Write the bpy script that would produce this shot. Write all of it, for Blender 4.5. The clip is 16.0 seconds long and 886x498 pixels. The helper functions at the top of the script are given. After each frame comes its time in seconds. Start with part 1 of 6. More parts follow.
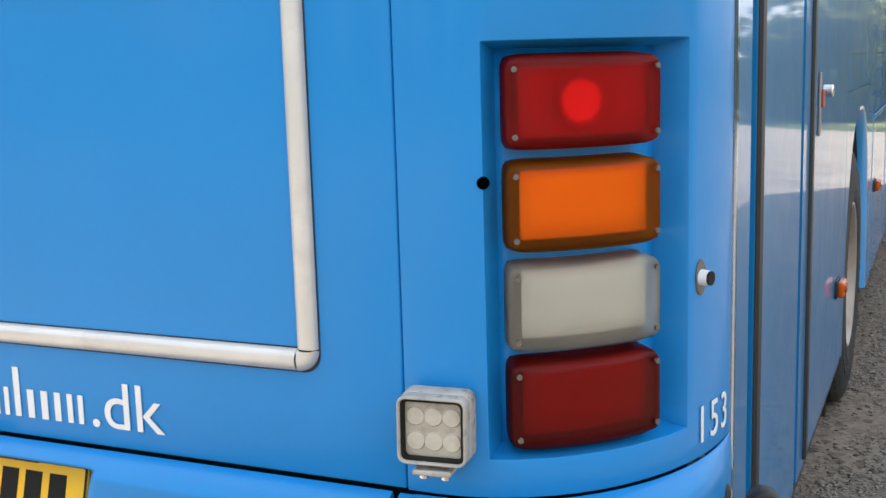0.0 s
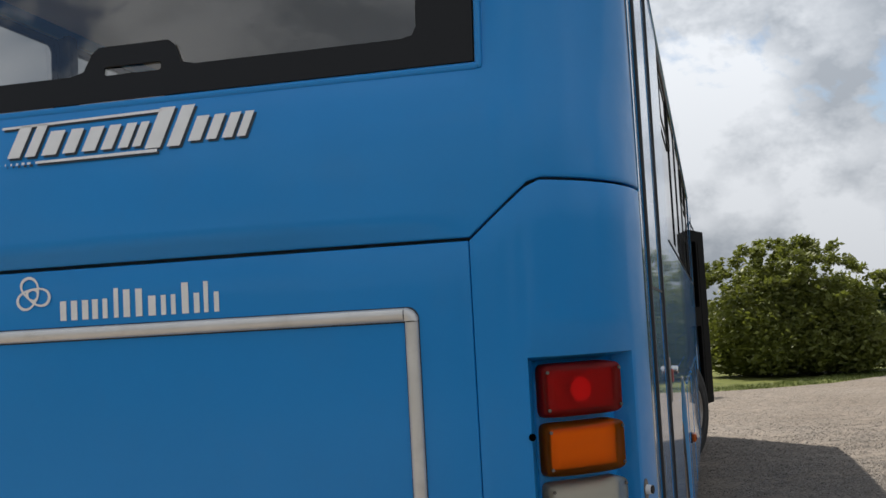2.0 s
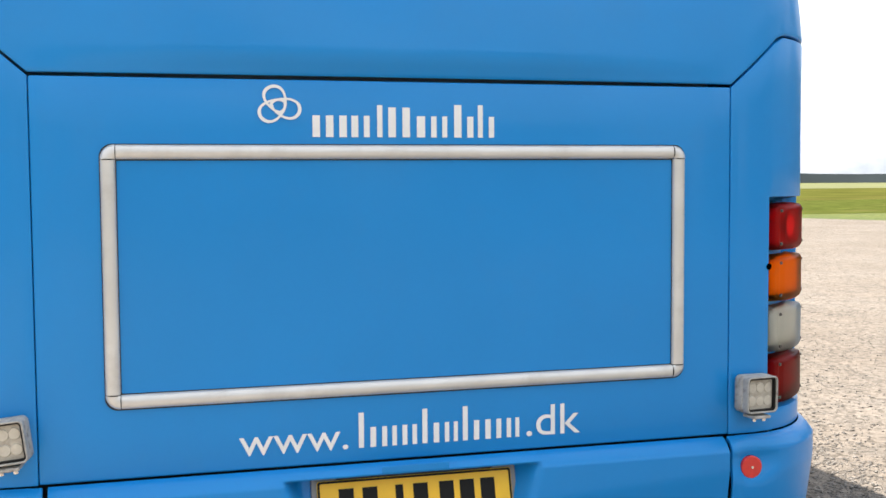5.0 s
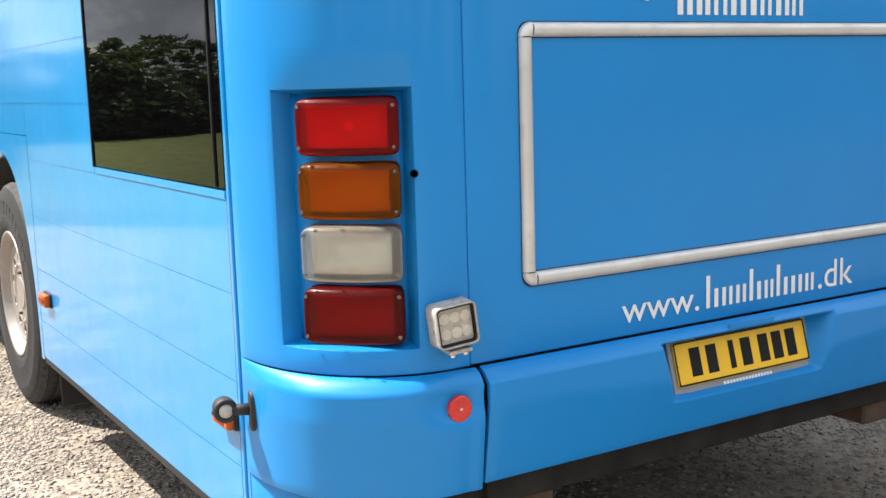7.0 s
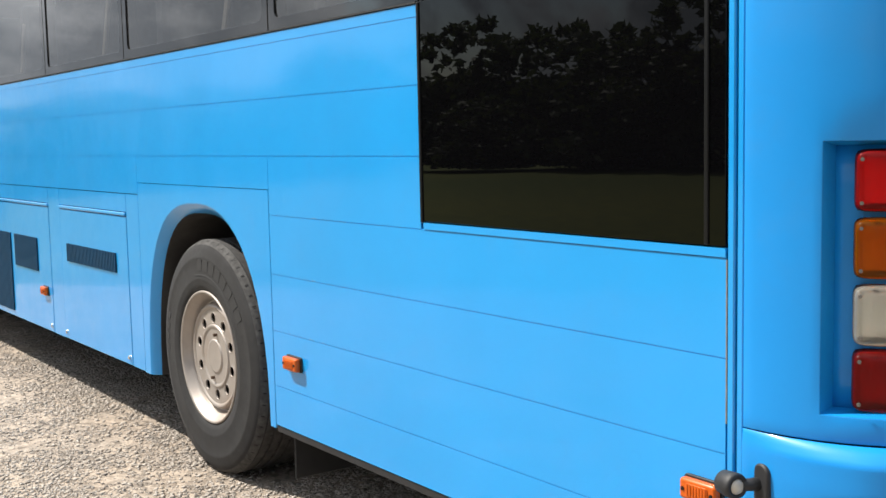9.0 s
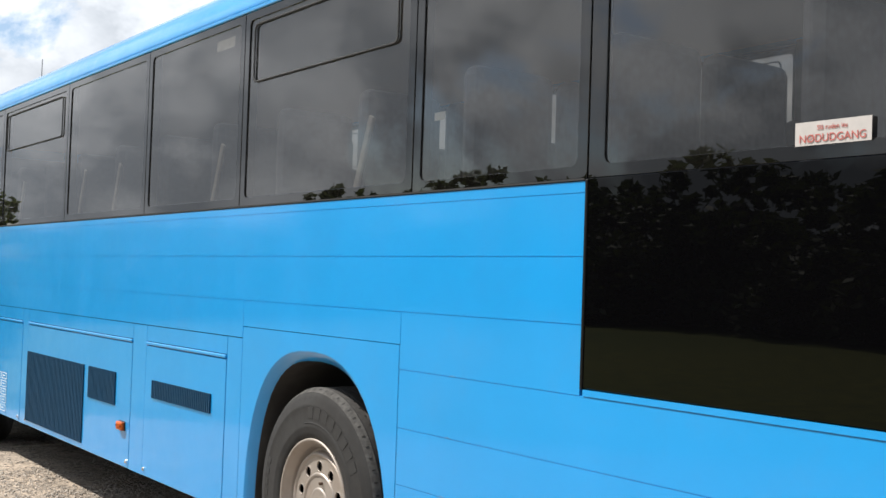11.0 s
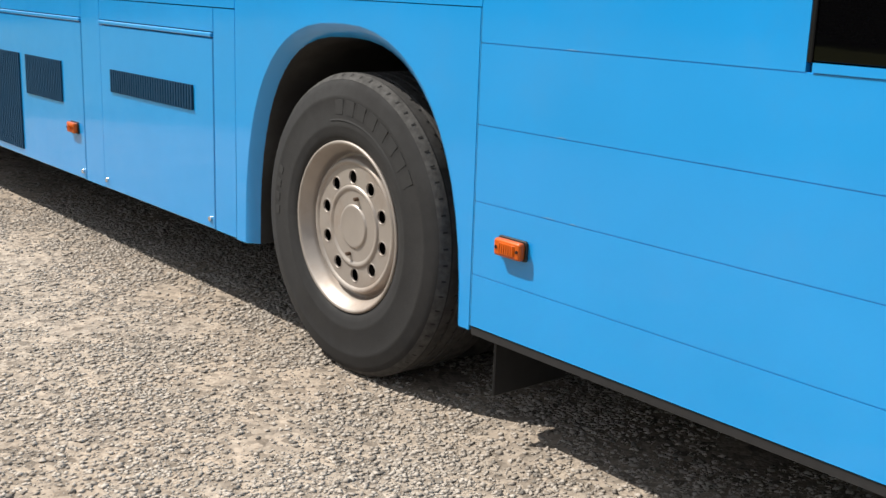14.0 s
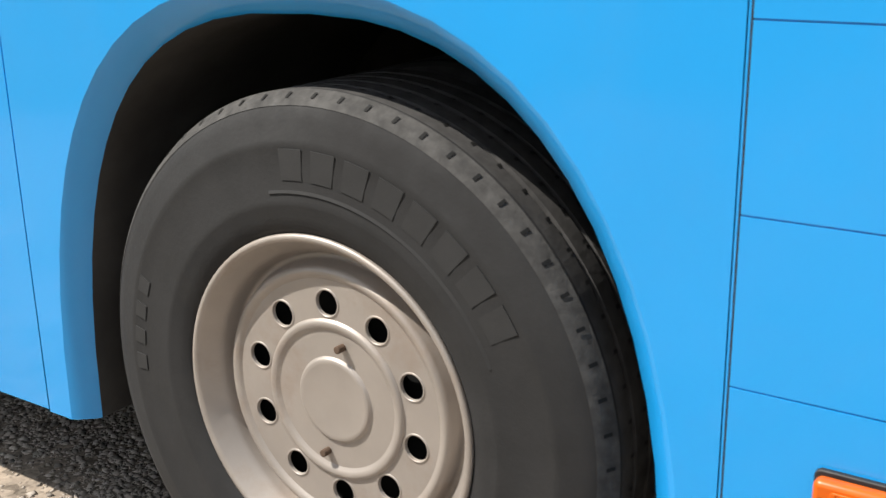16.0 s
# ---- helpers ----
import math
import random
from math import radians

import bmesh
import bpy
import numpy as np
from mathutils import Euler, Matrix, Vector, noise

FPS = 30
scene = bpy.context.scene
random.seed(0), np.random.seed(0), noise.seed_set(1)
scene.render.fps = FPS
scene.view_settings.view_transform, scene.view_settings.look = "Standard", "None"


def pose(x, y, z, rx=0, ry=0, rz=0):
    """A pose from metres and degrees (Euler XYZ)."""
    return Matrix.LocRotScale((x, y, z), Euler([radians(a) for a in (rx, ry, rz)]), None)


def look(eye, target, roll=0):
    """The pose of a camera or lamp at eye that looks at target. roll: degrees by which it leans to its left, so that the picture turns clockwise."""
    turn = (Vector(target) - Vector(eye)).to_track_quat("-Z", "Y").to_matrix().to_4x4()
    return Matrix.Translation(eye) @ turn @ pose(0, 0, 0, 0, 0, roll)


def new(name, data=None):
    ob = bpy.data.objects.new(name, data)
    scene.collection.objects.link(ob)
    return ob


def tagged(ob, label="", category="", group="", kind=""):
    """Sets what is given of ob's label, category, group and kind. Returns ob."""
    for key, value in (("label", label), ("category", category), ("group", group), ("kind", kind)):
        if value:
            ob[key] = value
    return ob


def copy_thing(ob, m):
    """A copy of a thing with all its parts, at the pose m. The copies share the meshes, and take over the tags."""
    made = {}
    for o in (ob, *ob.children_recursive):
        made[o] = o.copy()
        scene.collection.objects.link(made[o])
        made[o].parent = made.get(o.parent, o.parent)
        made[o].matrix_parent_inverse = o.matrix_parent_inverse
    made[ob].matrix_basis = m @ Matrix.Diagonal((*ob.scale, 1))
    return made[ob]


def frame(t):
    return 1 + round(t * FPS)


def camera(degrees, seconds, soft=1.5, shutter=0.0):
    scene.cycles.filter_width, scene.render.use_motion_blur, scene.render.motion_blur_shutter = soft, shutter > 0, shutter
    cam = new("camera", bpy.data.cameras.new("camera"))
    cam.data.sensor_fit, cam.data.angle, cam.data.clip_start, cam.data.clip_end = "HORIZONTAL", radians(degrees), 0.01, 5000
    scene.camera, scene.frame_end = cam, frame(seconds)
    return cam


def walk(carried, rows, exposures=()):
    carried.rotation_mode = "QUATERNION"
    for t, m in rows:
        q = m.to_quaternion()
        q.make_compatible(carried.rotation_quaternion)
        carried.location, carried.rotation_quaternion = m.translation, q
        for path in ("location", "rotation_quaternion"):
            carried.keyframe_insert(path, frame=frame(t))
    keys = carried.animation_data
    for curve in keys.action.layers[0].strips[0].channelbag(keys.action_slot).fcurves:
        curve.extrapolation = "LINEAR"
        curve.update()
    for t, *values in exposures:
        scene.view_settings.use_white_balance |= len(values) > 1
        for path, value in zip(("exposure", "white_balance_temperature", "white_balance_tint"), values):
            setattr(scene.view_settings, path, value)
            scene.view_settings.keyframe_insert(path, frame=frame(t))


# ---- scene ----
cam = camera(43.4, 16.0, shutter=0.1)
PATH = [
    (0, (1.579, -1.392, 1.414), (0.768, 0.407, 1.09), -1.7),
    (0.5, (1.626, -1.705, 1.434), (0.85, 0.119, 1.172), -1.8),
    (1, (1.527, -2.084, 1.465), (0.942, -0.174, 1.366), -1.6),
    (1.5, (1.495, -2.386, 1.5), (0.994, -0.452, 1.595), -1.7),
    (2, (1.444, -2.658, 1.526), (0.986, -0.717, 1.669), -3.1),
    (2.5, (1.167, -2.829, 1.549), (0.825, -0.873, 1.789), -4.6),
    (3, (0.913, -2.865, 1.532), (0.709, -0.886, 1.738), -5.3),
    (3.5, (0.588, -2.739, 1.526), (0.536, -0.741, 1.61), -3.1),
    (3.7, (0.437, -2.729, 1.511), (0.468, -0.73, 1.566), -1.6),
    (5.8, (-1.312, -2.494, 1.476), (-0.568, -0.648, 1.282), -1.7),
    (6, (-1.461, -2.413, 1.453), (-0.685, -0.58, 1.255), -1.8),
    (6.5, (-1.837, -2.24, 1.45), (-1.038, -0.426, 1.181), -2.8),
    (7, (-2.239, -2.105, 1.453), (-1.205, -0.419, 1.156), -1.7),
    (7.5, (-2.512, -1.827, 1.429), (-1.403, -0.192, 1.118), -2.2),
    (8, (-2.81, -1.619, 1.449), (-1.692, 0.013, 1.151), -2.1),
    (8.5, (-3.103, -1.451, 1.458), (-1.97, 0.18, 1.213), -1.0),
    (9, (-3.261, -1.199, 1.467), (-2.102, 0.419, 1.27), -1.2),
    (9.5, (-3.43, -1.06, 1.537), (-2.182, 0.502, 1.472), -1.3),
    (9.7, (-3.506, -1.043, 1.541), (-2.234, 0.501, 1.528), -0.4),
    (11.8, (-3.804, -0.936, 1.523), (-2.717, 0.741, 1.594), 3.8),
    (12, (-3.806, -0.927, 1.506), (-2.758, 0.776, 1.548), 4.0),
    (12.5, (-3.808, -0.859, 1.458), (-2.822, 0.877, 1.343), 4.1),
    (13, (-3.705, -0.557, 1.38), (-2.707, 1.156, 1.112), 3.6),
    (13.5, (-3.541, -0.176, 1.338), (-2.492, 1.487, 0.973), 1.9),
    (14, (-3.393, 0.327, 1.344), (-2.15, 1.824, 0.88), 1.9),
    (14.5, (-3.157, 0.843, 1.33), (-1.806, 2.245, 0.874), 1.0),
    (15, (-2.979, 1.35, 1.318), (-1.506, 2.639, 0.906), 0.6),
    (15.5, (-2.758, 1.829, 1.303), (-1.201, 2.993, 0.831), -0.1),
    (16, (-2.539, 2.304, 1.317), (-0.964, 3.385, 0.722), -1.0),
]
walk(cam, [(t, look(eye, target, roll)) for t, eye, target, roll in PATH],
     [(0.0, 1.71), (0.5, 1.53), (1.0, 0.8), (1.5, 0.3), (2.0, 0.32), (2.5, -0.10), (3.0, 0.38), (3.5, 0.64), (3.7, 0.8), (5.8, 1.45), (6.5, 1.28), (7.0, 1.3), (7.5, 0.62), (8.0, 0.84), (8.5, 0.8), (9.0, 0.85),
      (9.7, 0.95), (12.0, 0.53), (12.5, 0.72), (13.0, 0.6), (14.0, 0.52), (15.0, 0.40), (15.5, 0.50), (16.0, 0.75)])


# ---- light and sky ----
SUN = Vector((-0.50, 0.57, 1.0)).normalized()   # towards the sun: front-left of the bus, high
sun_data = bpy.data.lights.new("sun", "SUN")
sun_data.energy, sun_data.angle, sun_data.color = 5.0, radians(0.53), (1.0, 0.95, 0.87)
sun = new("sun", sun_data)
sun.matrix_world = look((0, 0, 30), tuple(Vector((0, 0, 30)) - SUN))

world = bpy.data.worlds.new("sky")
scene.world = world
world.use_nodes = True
wn, wl = world.node_tree.nodes, world.node_tree.links
wn.clear()
sky = wn.new("ShaderNodeTexSky")
sky.sky_type, sky.sun_disc = "NISHITA", False
sky.sun_elevation = math.asin(SUN.z)
sky.sun_rotation = math.atan2(SUN.x, SUN.y)
coord = wn.new("ShaderNodeTexCoord")
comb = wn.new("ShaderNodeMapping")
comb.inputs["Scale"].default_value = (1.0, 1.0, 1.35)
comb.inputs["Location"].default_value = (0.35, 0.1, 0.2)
wl.new(coord.outputs["Generated"], comb.inputs["Vector"])
cloud = wn.new("ShaderNodeTexNoise")
cloud.inputs["Scale"].default_value, cloud.inputs["Detail"].default_value = 3.6, 8.0
cloud.inputs["Roughness"].default_value, cloud.inputs["Distortion"].default_value = 0.56, 0.35
wl.new(comb.outputs[0], cloud.inputs["Vector"])
mask = wn.new("ShaderNodeValToRGB")
mask.color_ramp.elements[0].position, mask.color_ramp.elements[1].position = 0.41, 0.455
wl.new(cloud.outputs["Fac"], mask.inputs[0])
body = wn.new("ShaderNodeTexNoise")
body.inputs["Scale"].default_value, body.inputs["Detail"].default_value = 5.0, 6.0
body.inputs["Roughness"].default_value = 0.62
wl.new(comb.outputs[0], body.inputs["Vector"])
tone = wn.new("ShaderNodeValToRGB")
tone.color_ramp.elements[0].position, tone.color_ramp.elements[1].position = 0.43, 0.55
tone.color_ramp.elements[0].color = (0.62, 0.68, 0.76, 1)
tone.color_ramp.elements[1].color = (1.26, 1.31, 1.38, 1)
# rounded puffs: cells bent by the noise, mixed into the cloud's tone
bend = wn.new("ShaderNodeMix"); bend.data_type = "RGBA"; bend.blend_type = "LINEAR_LIGHT"
bend.inputs["Factor"].default_value = 0.10
wl.new(comb.outputs[0], bend.inputs["A"]); wl.new(body.outputs["Color"], bend.inputs["B"])
puff = wn.new("ShaderNodeTexVoronoi")
puff.feature = "F1"
puff.inputs["Scale"].default_value, puff.inputs["Detail"].default_value = 12.0, 0.0
wl.new(bend.outputs["Result"], puff.inputs["Vector"])
turn = wn.new("ShaderNodeMath"); turn.operation = "MULTIPLY_ADD"
turn.inputs[1].default_value, turn.inputs[2].default_value = -0.33, 0.66
wl.new(puff.outputs["Distance"], turn.inputs[0])
puffy = wn.new("ShaderNodeMix"); puffy.data_type = "FLOAT"
puffy.inputs["Factor"].default_value = 0.42
wl.new(body.outputs["Fac"], puffy.inputs["A"]); wl.new(turn.outputs[0], puffy.inputs["B"])
wl.new(puffy.outputs["Result"], tone.inputs[0])
blue = wn.new("ShaderNodeBackground"); blue.inputs["Strength"].default_value = 0.09
wl.new(sky.outputs[0], blue.inputs["Color"])
white = wn.new("ShaderNodeBackground"); white.inputs["Strength"].default_value = 0.515
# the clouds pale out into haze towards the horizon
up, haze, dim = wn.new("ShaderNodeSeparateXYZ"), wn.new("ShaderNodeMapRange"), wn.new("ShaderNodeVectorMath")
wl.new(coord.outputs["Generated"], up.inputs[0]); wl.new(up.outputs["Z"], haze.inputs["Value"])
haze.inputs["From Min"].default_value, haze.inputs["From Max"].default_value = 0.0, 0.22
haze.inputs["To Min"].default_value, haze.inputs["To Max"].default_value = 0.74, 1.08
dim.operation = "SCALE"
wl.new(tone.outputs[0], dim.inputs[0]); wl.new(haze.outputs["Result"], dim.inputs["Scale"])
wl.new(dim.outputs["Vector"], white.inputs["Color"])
both = wn.new("ShaderNodeMixShader")
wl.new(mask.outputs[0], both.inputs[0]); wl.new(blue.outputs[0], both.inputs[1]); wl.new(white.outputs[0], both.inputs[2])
wout = wn.new("ShaderNodeOutputWorld")
wl.new(both.outputs[0], wout.inputs["Surface"])

# ---- materials ----


def material(name, color, rough=0.5, metal=0.0, coat=0.0, coat_rough=0.05, spec=0.5, vary=0.0, scale=6.0, dark=None,
             stain=0.0, stain_color=(0.2, 0.17, 0.13), stain_scale=1.5, bump=0.0, bump_scale=200.0, wave=0.0, random_tone=0.0):
    """A surface with two scales of variation: fine tone, larger stains, relief and gentle waviness."""
    m = bpy.data.materials.new(name)
    m.use_nodes = True
    n, l = m.node_tree.nodes, m.node_tree.links
    b = n["Principled BSDF"]
    b.inputs["Roughness"].default_value, b.inputs["Metallic"].default_value = rough, metal
    b.inputs["Coat Weight"].default_value, b.inputs["Coat Roughness"].default_value = coat, coat_rough
    b.inputs["Specular IOR Level"].default_value = spec
    b.inputs["Base Color"].default_value = (*color, 1)
    tc = n.new("ShaderNodeTexCoord")
    src = None
    if vary or stain:
        nz = n.new("ShaderNodeTexNoise")
        nz.inputs["Scale"].default_value, nz.inputs["Detail"].default_value = scale, 6.0
        l.new(tc.outputs["Object"], nz.inputs["Vector"])
        mix = n.new("ShaderNodeMix"); mix.data_type = "RGBA"
        d = dark or tuple(c * (1 - vary) for c in color)
        mix.inputs["A"].default_value = (*d, 1)
        mix.inputs["B"].default_value = (*[min(1, c * (1 + vary * 0.6)) for c in color], 1)
        rmp = n.new("ShaderNodeMapRange")
        rmp.inputs["From Min"].default_value, rmp.inputs["From Max"].default_value = 0.3, 0.7
        l.new(nz.outputs["Fac"], rmp.inputs["Value"]); l.new(rmp.outputs["Result"], mix.inputs["Factor"])
        src = mix.outputs["Result"]
    if stain:
        n2 = n.new("ShaderNodeTexNoise")
        n2.inputs["Scale"].default_value, n2.inputs["Detail"].default_value = stain_scale, 8.0
        n2.inputs["Roughness"].default_value = 0.65
        l.new(tc.outputs["Object"], n2.inputs["Vector"])
        r2 = n.new("ShaderNodeMapRange")
        r2.inputs["From Min"].default_value, r2.inputs["From Max"].default_value = 0.52, 0.75
        r2.inputs["To Max"].default_value = stain
        l.new(n2.outputs["Fac"], r2.inputs["Value"])
        mix2 = n.new("ShaderNodeMix"); mix2.data_type = "RGBA"
        mix2.inputs["B"].default_value = (*stain_color, 1)
        l.new(src, mix2.inputs["A"]); l.new(r2.outputs["Result"], mix2.inputs["Factor"])
        src = mix2.outputs["Result"]
        r3 = n.new("ShaderNodeMapRange")
        r3.inputs["From Min"].default_value, r3.inputs["From Max"].default_value = 0.35, 0.75
        r3.inputs["To Min"].default_value, r3.inputs["To Max"].default_value = rough * 0.85, min(1, rough * 1.35)
        l.new(n2.outputs["Fac"], r3.inputs["Value"]); l.new(r3.outputs["Result"], b.inputs["Roughness"])
    if random_tone:
        info = n.new("ShaderNodeObjectInfo")
        hsv = n.new("ShaderNodeHueSaturation")
        mr = n.new("ShaderNodeMapRange")
        mr.inputs["To Min"].default_value, mr.inputs["To Max"].default_value = 1 - random_tone, 1 + random_tone
        l.new(info.outputs["Random"], mr.inputs["Value"]); l.new(mr.outputs["Result"], hsv.inputs["Value"])
        if src: l.new(src, hsv.inputs["Color"])
        else: hsv.inputs["Color"].default_value = (*color, 1)
        src = hsv.outputs["Color"]
    if src: l.new(src, b.inputs["Base Color"])
    normal = None
    if bump:
        nb = n.new("ShaderNodeTexNoise")
        nb.inputs["Scale"].default_value, nb.inputs["Detail"].default_value = bump_scale, 4.0
        l.new(tc.outputs["Object"], nb.inputs["Vector"])
        bp = n.new("ShaderNodeBump"); bp.inputs["Strength"].default_value, bp.inputs["Distance"].default_value = bump, 0.002
        l.new(nb.outputs["Fac"], bp.inputs["Height"])
        normal = bp
    if wave:
        nw = n.new("ShaderNodeTexNoise")
        nw.inputs["Scale"].default_value, nw.inputs["Detail"].default_value = 2.2, 1.0
        l.new(tc.outputs["Object"], nw.inputs["Vector"])
        bw = n.new("ShaderNodeBump"); bw.inputs["Strength"].default_value, bw.inputs["Distance"].default_value = 1.0, wave
        l.new(nw.outputs["Fac"], bw.inputs["Height"])
        if normal: l.new(normal.outputs[0], bw.inputs["Normal"])
        normal = bw
    if normal: l.new(normal.outputs[0], b.inputs["Normal"])
    if wave:
        cw = n.new("ShaderNodeBump"); cw.inputs["Strength"].default_value, cw.inputs["Distance"].default_value = 1.0, wave
        l.new(nw.outputs["Fac"], cw.inputs["Height"]); l.new(cw.outputs[0], b.inputs["Coat Normal"])
    elif normal: l.new(normal.outputs[0], b.inputs["Coat Normal"])
    return m


def glass(name, tint, gloss, rough=0.0, dust=0.0, slant=5.0):
    """A tinted pane: what is behind it shows through the tint, and it mirrors more at a slant."""
    m = bpy.data.materials.new(name)
    m.use_nodes = True
    n, l = m.node_tree.nodes, m.node_tree.links
    n.clear()
    tr, gl, lw, pw, ma, mx, out = (n.new("ShaderNode" + k) for k in ("BsdfTransparent", "BsdfGlossy", "LayerWeight", "Math", "Math", "MixShader", "OutputMaterial"))
    tr.inputs["Color"].default_value = (*tint, 1)
    gl.inputs["Roughness"].default_value = rough
    lw.inputs["Blend"].default_value = 0.5
    pw.operation, ma.operation = "POWER", "MULTIPLY_ADD"
    pw.inputs[1].default_value, ma.inputs[1].default_value, ma.inputs[2].default_value = slant, 1 - gloss, gloss
    l.new(lw.outputs["Facing"], pw.inputs[0]); l.new(pw.outputs[0], ma.inputs[0]); l.new(ma.outputs[0], mx.inputs[0])
    l.new(tr.outputs[0], mx.inputs[1]); l.new(gl.outputs[0], mx.inputs[2]); l.new(mx.outputs[0], out.inputs[0])
    if dust:
        # uneven film of dry dust on the outside
        tc, nz, mr, df, dm = (n.new("ShaderNode" + k) for k in ("TexCoord", "TexNoise", "MapRange", "BsdfDiffuse", "MixShader"))
        nz.inputs["Scale"].default_value, nz.inputs["Detail"].default_value = 2.5, 7.0
        mr.inputs["From Min"].default_value, mr.inputs["From Max"].default_value = 0.3, 0.7
        mr.inputs["To Min"].default_value, mr.inputs["To Max"].default_value = dust * 0.6, dust * 1.4
        df.inputs["Color"].default_value = (0.46, 0.42, 0.38, 1)
        l.new(tc.outputs["Object"], nz.inputs["Vector"]); l.new(nz.outputs["Fac"], mr.inputs["Value"]); l.new(mr.outputs["Result"], dm.inputs[0])
        l.new(mx.outputs[0], dm.inputs[1]); l.new(df.outputs[0], dm.inputs[2]); l.new(dm.outputs[0], out.inputs[0])
    return m


def lens(name, color, clear, blur=0.75):
    """Moulded lamp plastic: part lets the reflector behind show, part scatters, with a gloss."""
    m = bpy.data.materials.new(name)
    m.use_nodes = True
    n, l = m.node_tree.nodes, m.node_tree.links
    b = n["Principled BSDF"]
    tc = n.new("ShaderNodeTexCoord")
    nz = n.new("ShaderNodeTexNoise")
    nz.inputs["Scale"].default_value, nz.inputs["Detail"].default_value = 14.0, 6.0
    l.new(tc.outputs["Object"], nz.inputs["Vector"])
    mix = n.new("ShaderNodeMix"); mix.data_type = "RGBA"
    mix.inputs["A"].default_value = (*[c * 0.5 for c in color], 1)
    mix.inputs["B"].default_value = (*color, 1)
    l.new(nz.outputs["Fac"], mix.inputs["Factor"]); l.new(mix.outputs["Result"], b.inputs["Base Color"])
    b.inputs["Roughness"].default_value = 0.32
    b.inputs["Coat Weight"].default_value, b.inputs["Coat Roughness"].default_value = 0.18, 0.10
    b.inputs["Specular IOR Level"].default_value = 0.3
    wv = n.new("ShaderNodeTexWave"); wv.wave_type = "BANDS"; wv.bands_direction = "Z"
    wv.inputs["Scale"].default_value, wv.inputs["Distortion"].default_value = 70.0, 0.0
    l.new(tc.outputs["Object"], wv.inputs["Vector"])
    bp = n.new("ShaderNodeBump"); bp.inputs["Strength"].default_value, bp.inputs["Distance"].default_value = 0.25, 0.001
    l.new(wv.outputs["Fac"], bp.inputs["Height"]); l.new(bp.outputs[0], b.inputs["Normal"])
    tr = n.new("ShaderNodeBsdfRefraction"); tr.inputs["Roughness"].default_value, tr.inputs["IOR"].default_value = blur, 1.12
    tr.inputs["Color"].default_value = (*[min(1, c * 2.6) for c in color], 1)
    mx = n.new("ShaderNodeMixShader"); mx.inputs[0].default_value = clear
    l.new(b.outputs[0], mx.inputs[1]); l.new(tr.outputs[0], mx.inputs[2]); l.new(mx.outputs[0], n["Material Output"].inputs[0])
    return m


PAINT = material("blue_paint", (0.005, 0.258, 0.62), 0.36, spec=0.3, coat=0.88, coat_rough=0.085, vary=0.05, scale=2.0, stain=0.10,
                 stain_color=(0.08, 0.25, 0.48), stain_scale=3.5, bump=0.03, bump_scale=350, wave=0.0006)
# right side's paint: glossier, with its shade worked into a darker blue
PAINT_SHADE_SIDE = material("glossy_shade_side_paint", (0.005, 0.205, 0.50), 0.34, spec=0.3, coat=0.8, coat_rough=0.04, vary=0.05, scale=2.0, stain=0.08,
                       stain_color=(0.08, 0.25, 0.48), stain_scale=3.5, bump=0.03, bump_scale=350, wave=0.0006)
PAINT_REAR = material("blue_plastic_paint", (0.005, 0.224, 0.59), 0.42, spec=0.30, coat=0.22, coat_rough=0.12, vary=0.05, scale=2.0, stain=0.12,
                      stain_color=(0.06, 0.20, 0.40), stain_scale=4.5, bump=0.05, bump_scale=300, wave=0.0004)
PAINT_DARK = material("dark_blue_grille_paint", (0.004, 0.042, 0.095), 0.6, spec=0.2, vary=0.1, scale=8)
BLACK = material("black_rubber", (0.012, 0.012, 0.013), 0.6, vary=0.3, scale=30, bump=0.15, bump_scale=260)
DARK_PANE = material("dark_engine_glass", (0.0015, 0.0015, 0.0018), 0.008, spec=0.21, wave=0.0002)
WINDOW_PRINT = glass("black_window_print", (0.03, 0.03, 0.03), 0.060, dust=0.008, slant=3.3)
BLACK_PRINT = material("matt_black_window_print", (0.006, 0.006, 0.0065), 0.35, spec=0.25, vary=0.1, scale=3)
SCREW = material("dull_screw", (0.16, 0.145, 0.13), 0.5, metal=0.5, vary=0.2, scale=60)
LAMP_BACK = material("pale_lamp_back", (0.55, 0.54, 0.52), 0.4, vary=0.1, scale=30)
# stepped tones that paint the glow inside the tail lamps
LAMP_GLOW = material("lamp_glow_bright", (0.95, 0.95, 0.93), 0.3, vary=0.05, scale=60)
LAMP_GLOW_MID = material("lamp_glow_half", (0.55, 0.55, 0.54), 0.4, vary=0.1, scale=60)
LAMP_GLOW_LOW = material("lamp_glow_low", (0.30, 0.29, 0.28), 0.5, vary=0.2, scale=40)
SCUFF = material("scuffed_rubber", (0.046, 0.044, 0.042), 0.9, vary=0.45, scale=45, stain=0.7, stain_color=(0.03, 0.03, 0.03), stain_scale=30, bump=0.5, bump_scale=120)
WELL_LINER = material("dusty_well_liner", (0.060, 0.057, 0.054), 0.9, spec=0.2, vary=0.4, scale=5, stain=0.4, stain_color=(0.020, 0.018, 0.016), bump=0.3, bump_scale=50)
DARK_METAL = material("dark_chassis", (0.024, 0.022, 0.020), 0.9, spec=0.2, vary=0.4, scale=9, stain=0.3, stain_color=(0.018, 0.013, 0.009), bump=0.3, bump_scale=60)
RUST = material("rusty_beam", (0.075, 0.045, 0.028), 0.85, vary=0.4, scale=14, stain=0.6, stain_color=(0.03, 0.022, 0.016), bump=0.4, bump_scale=90)
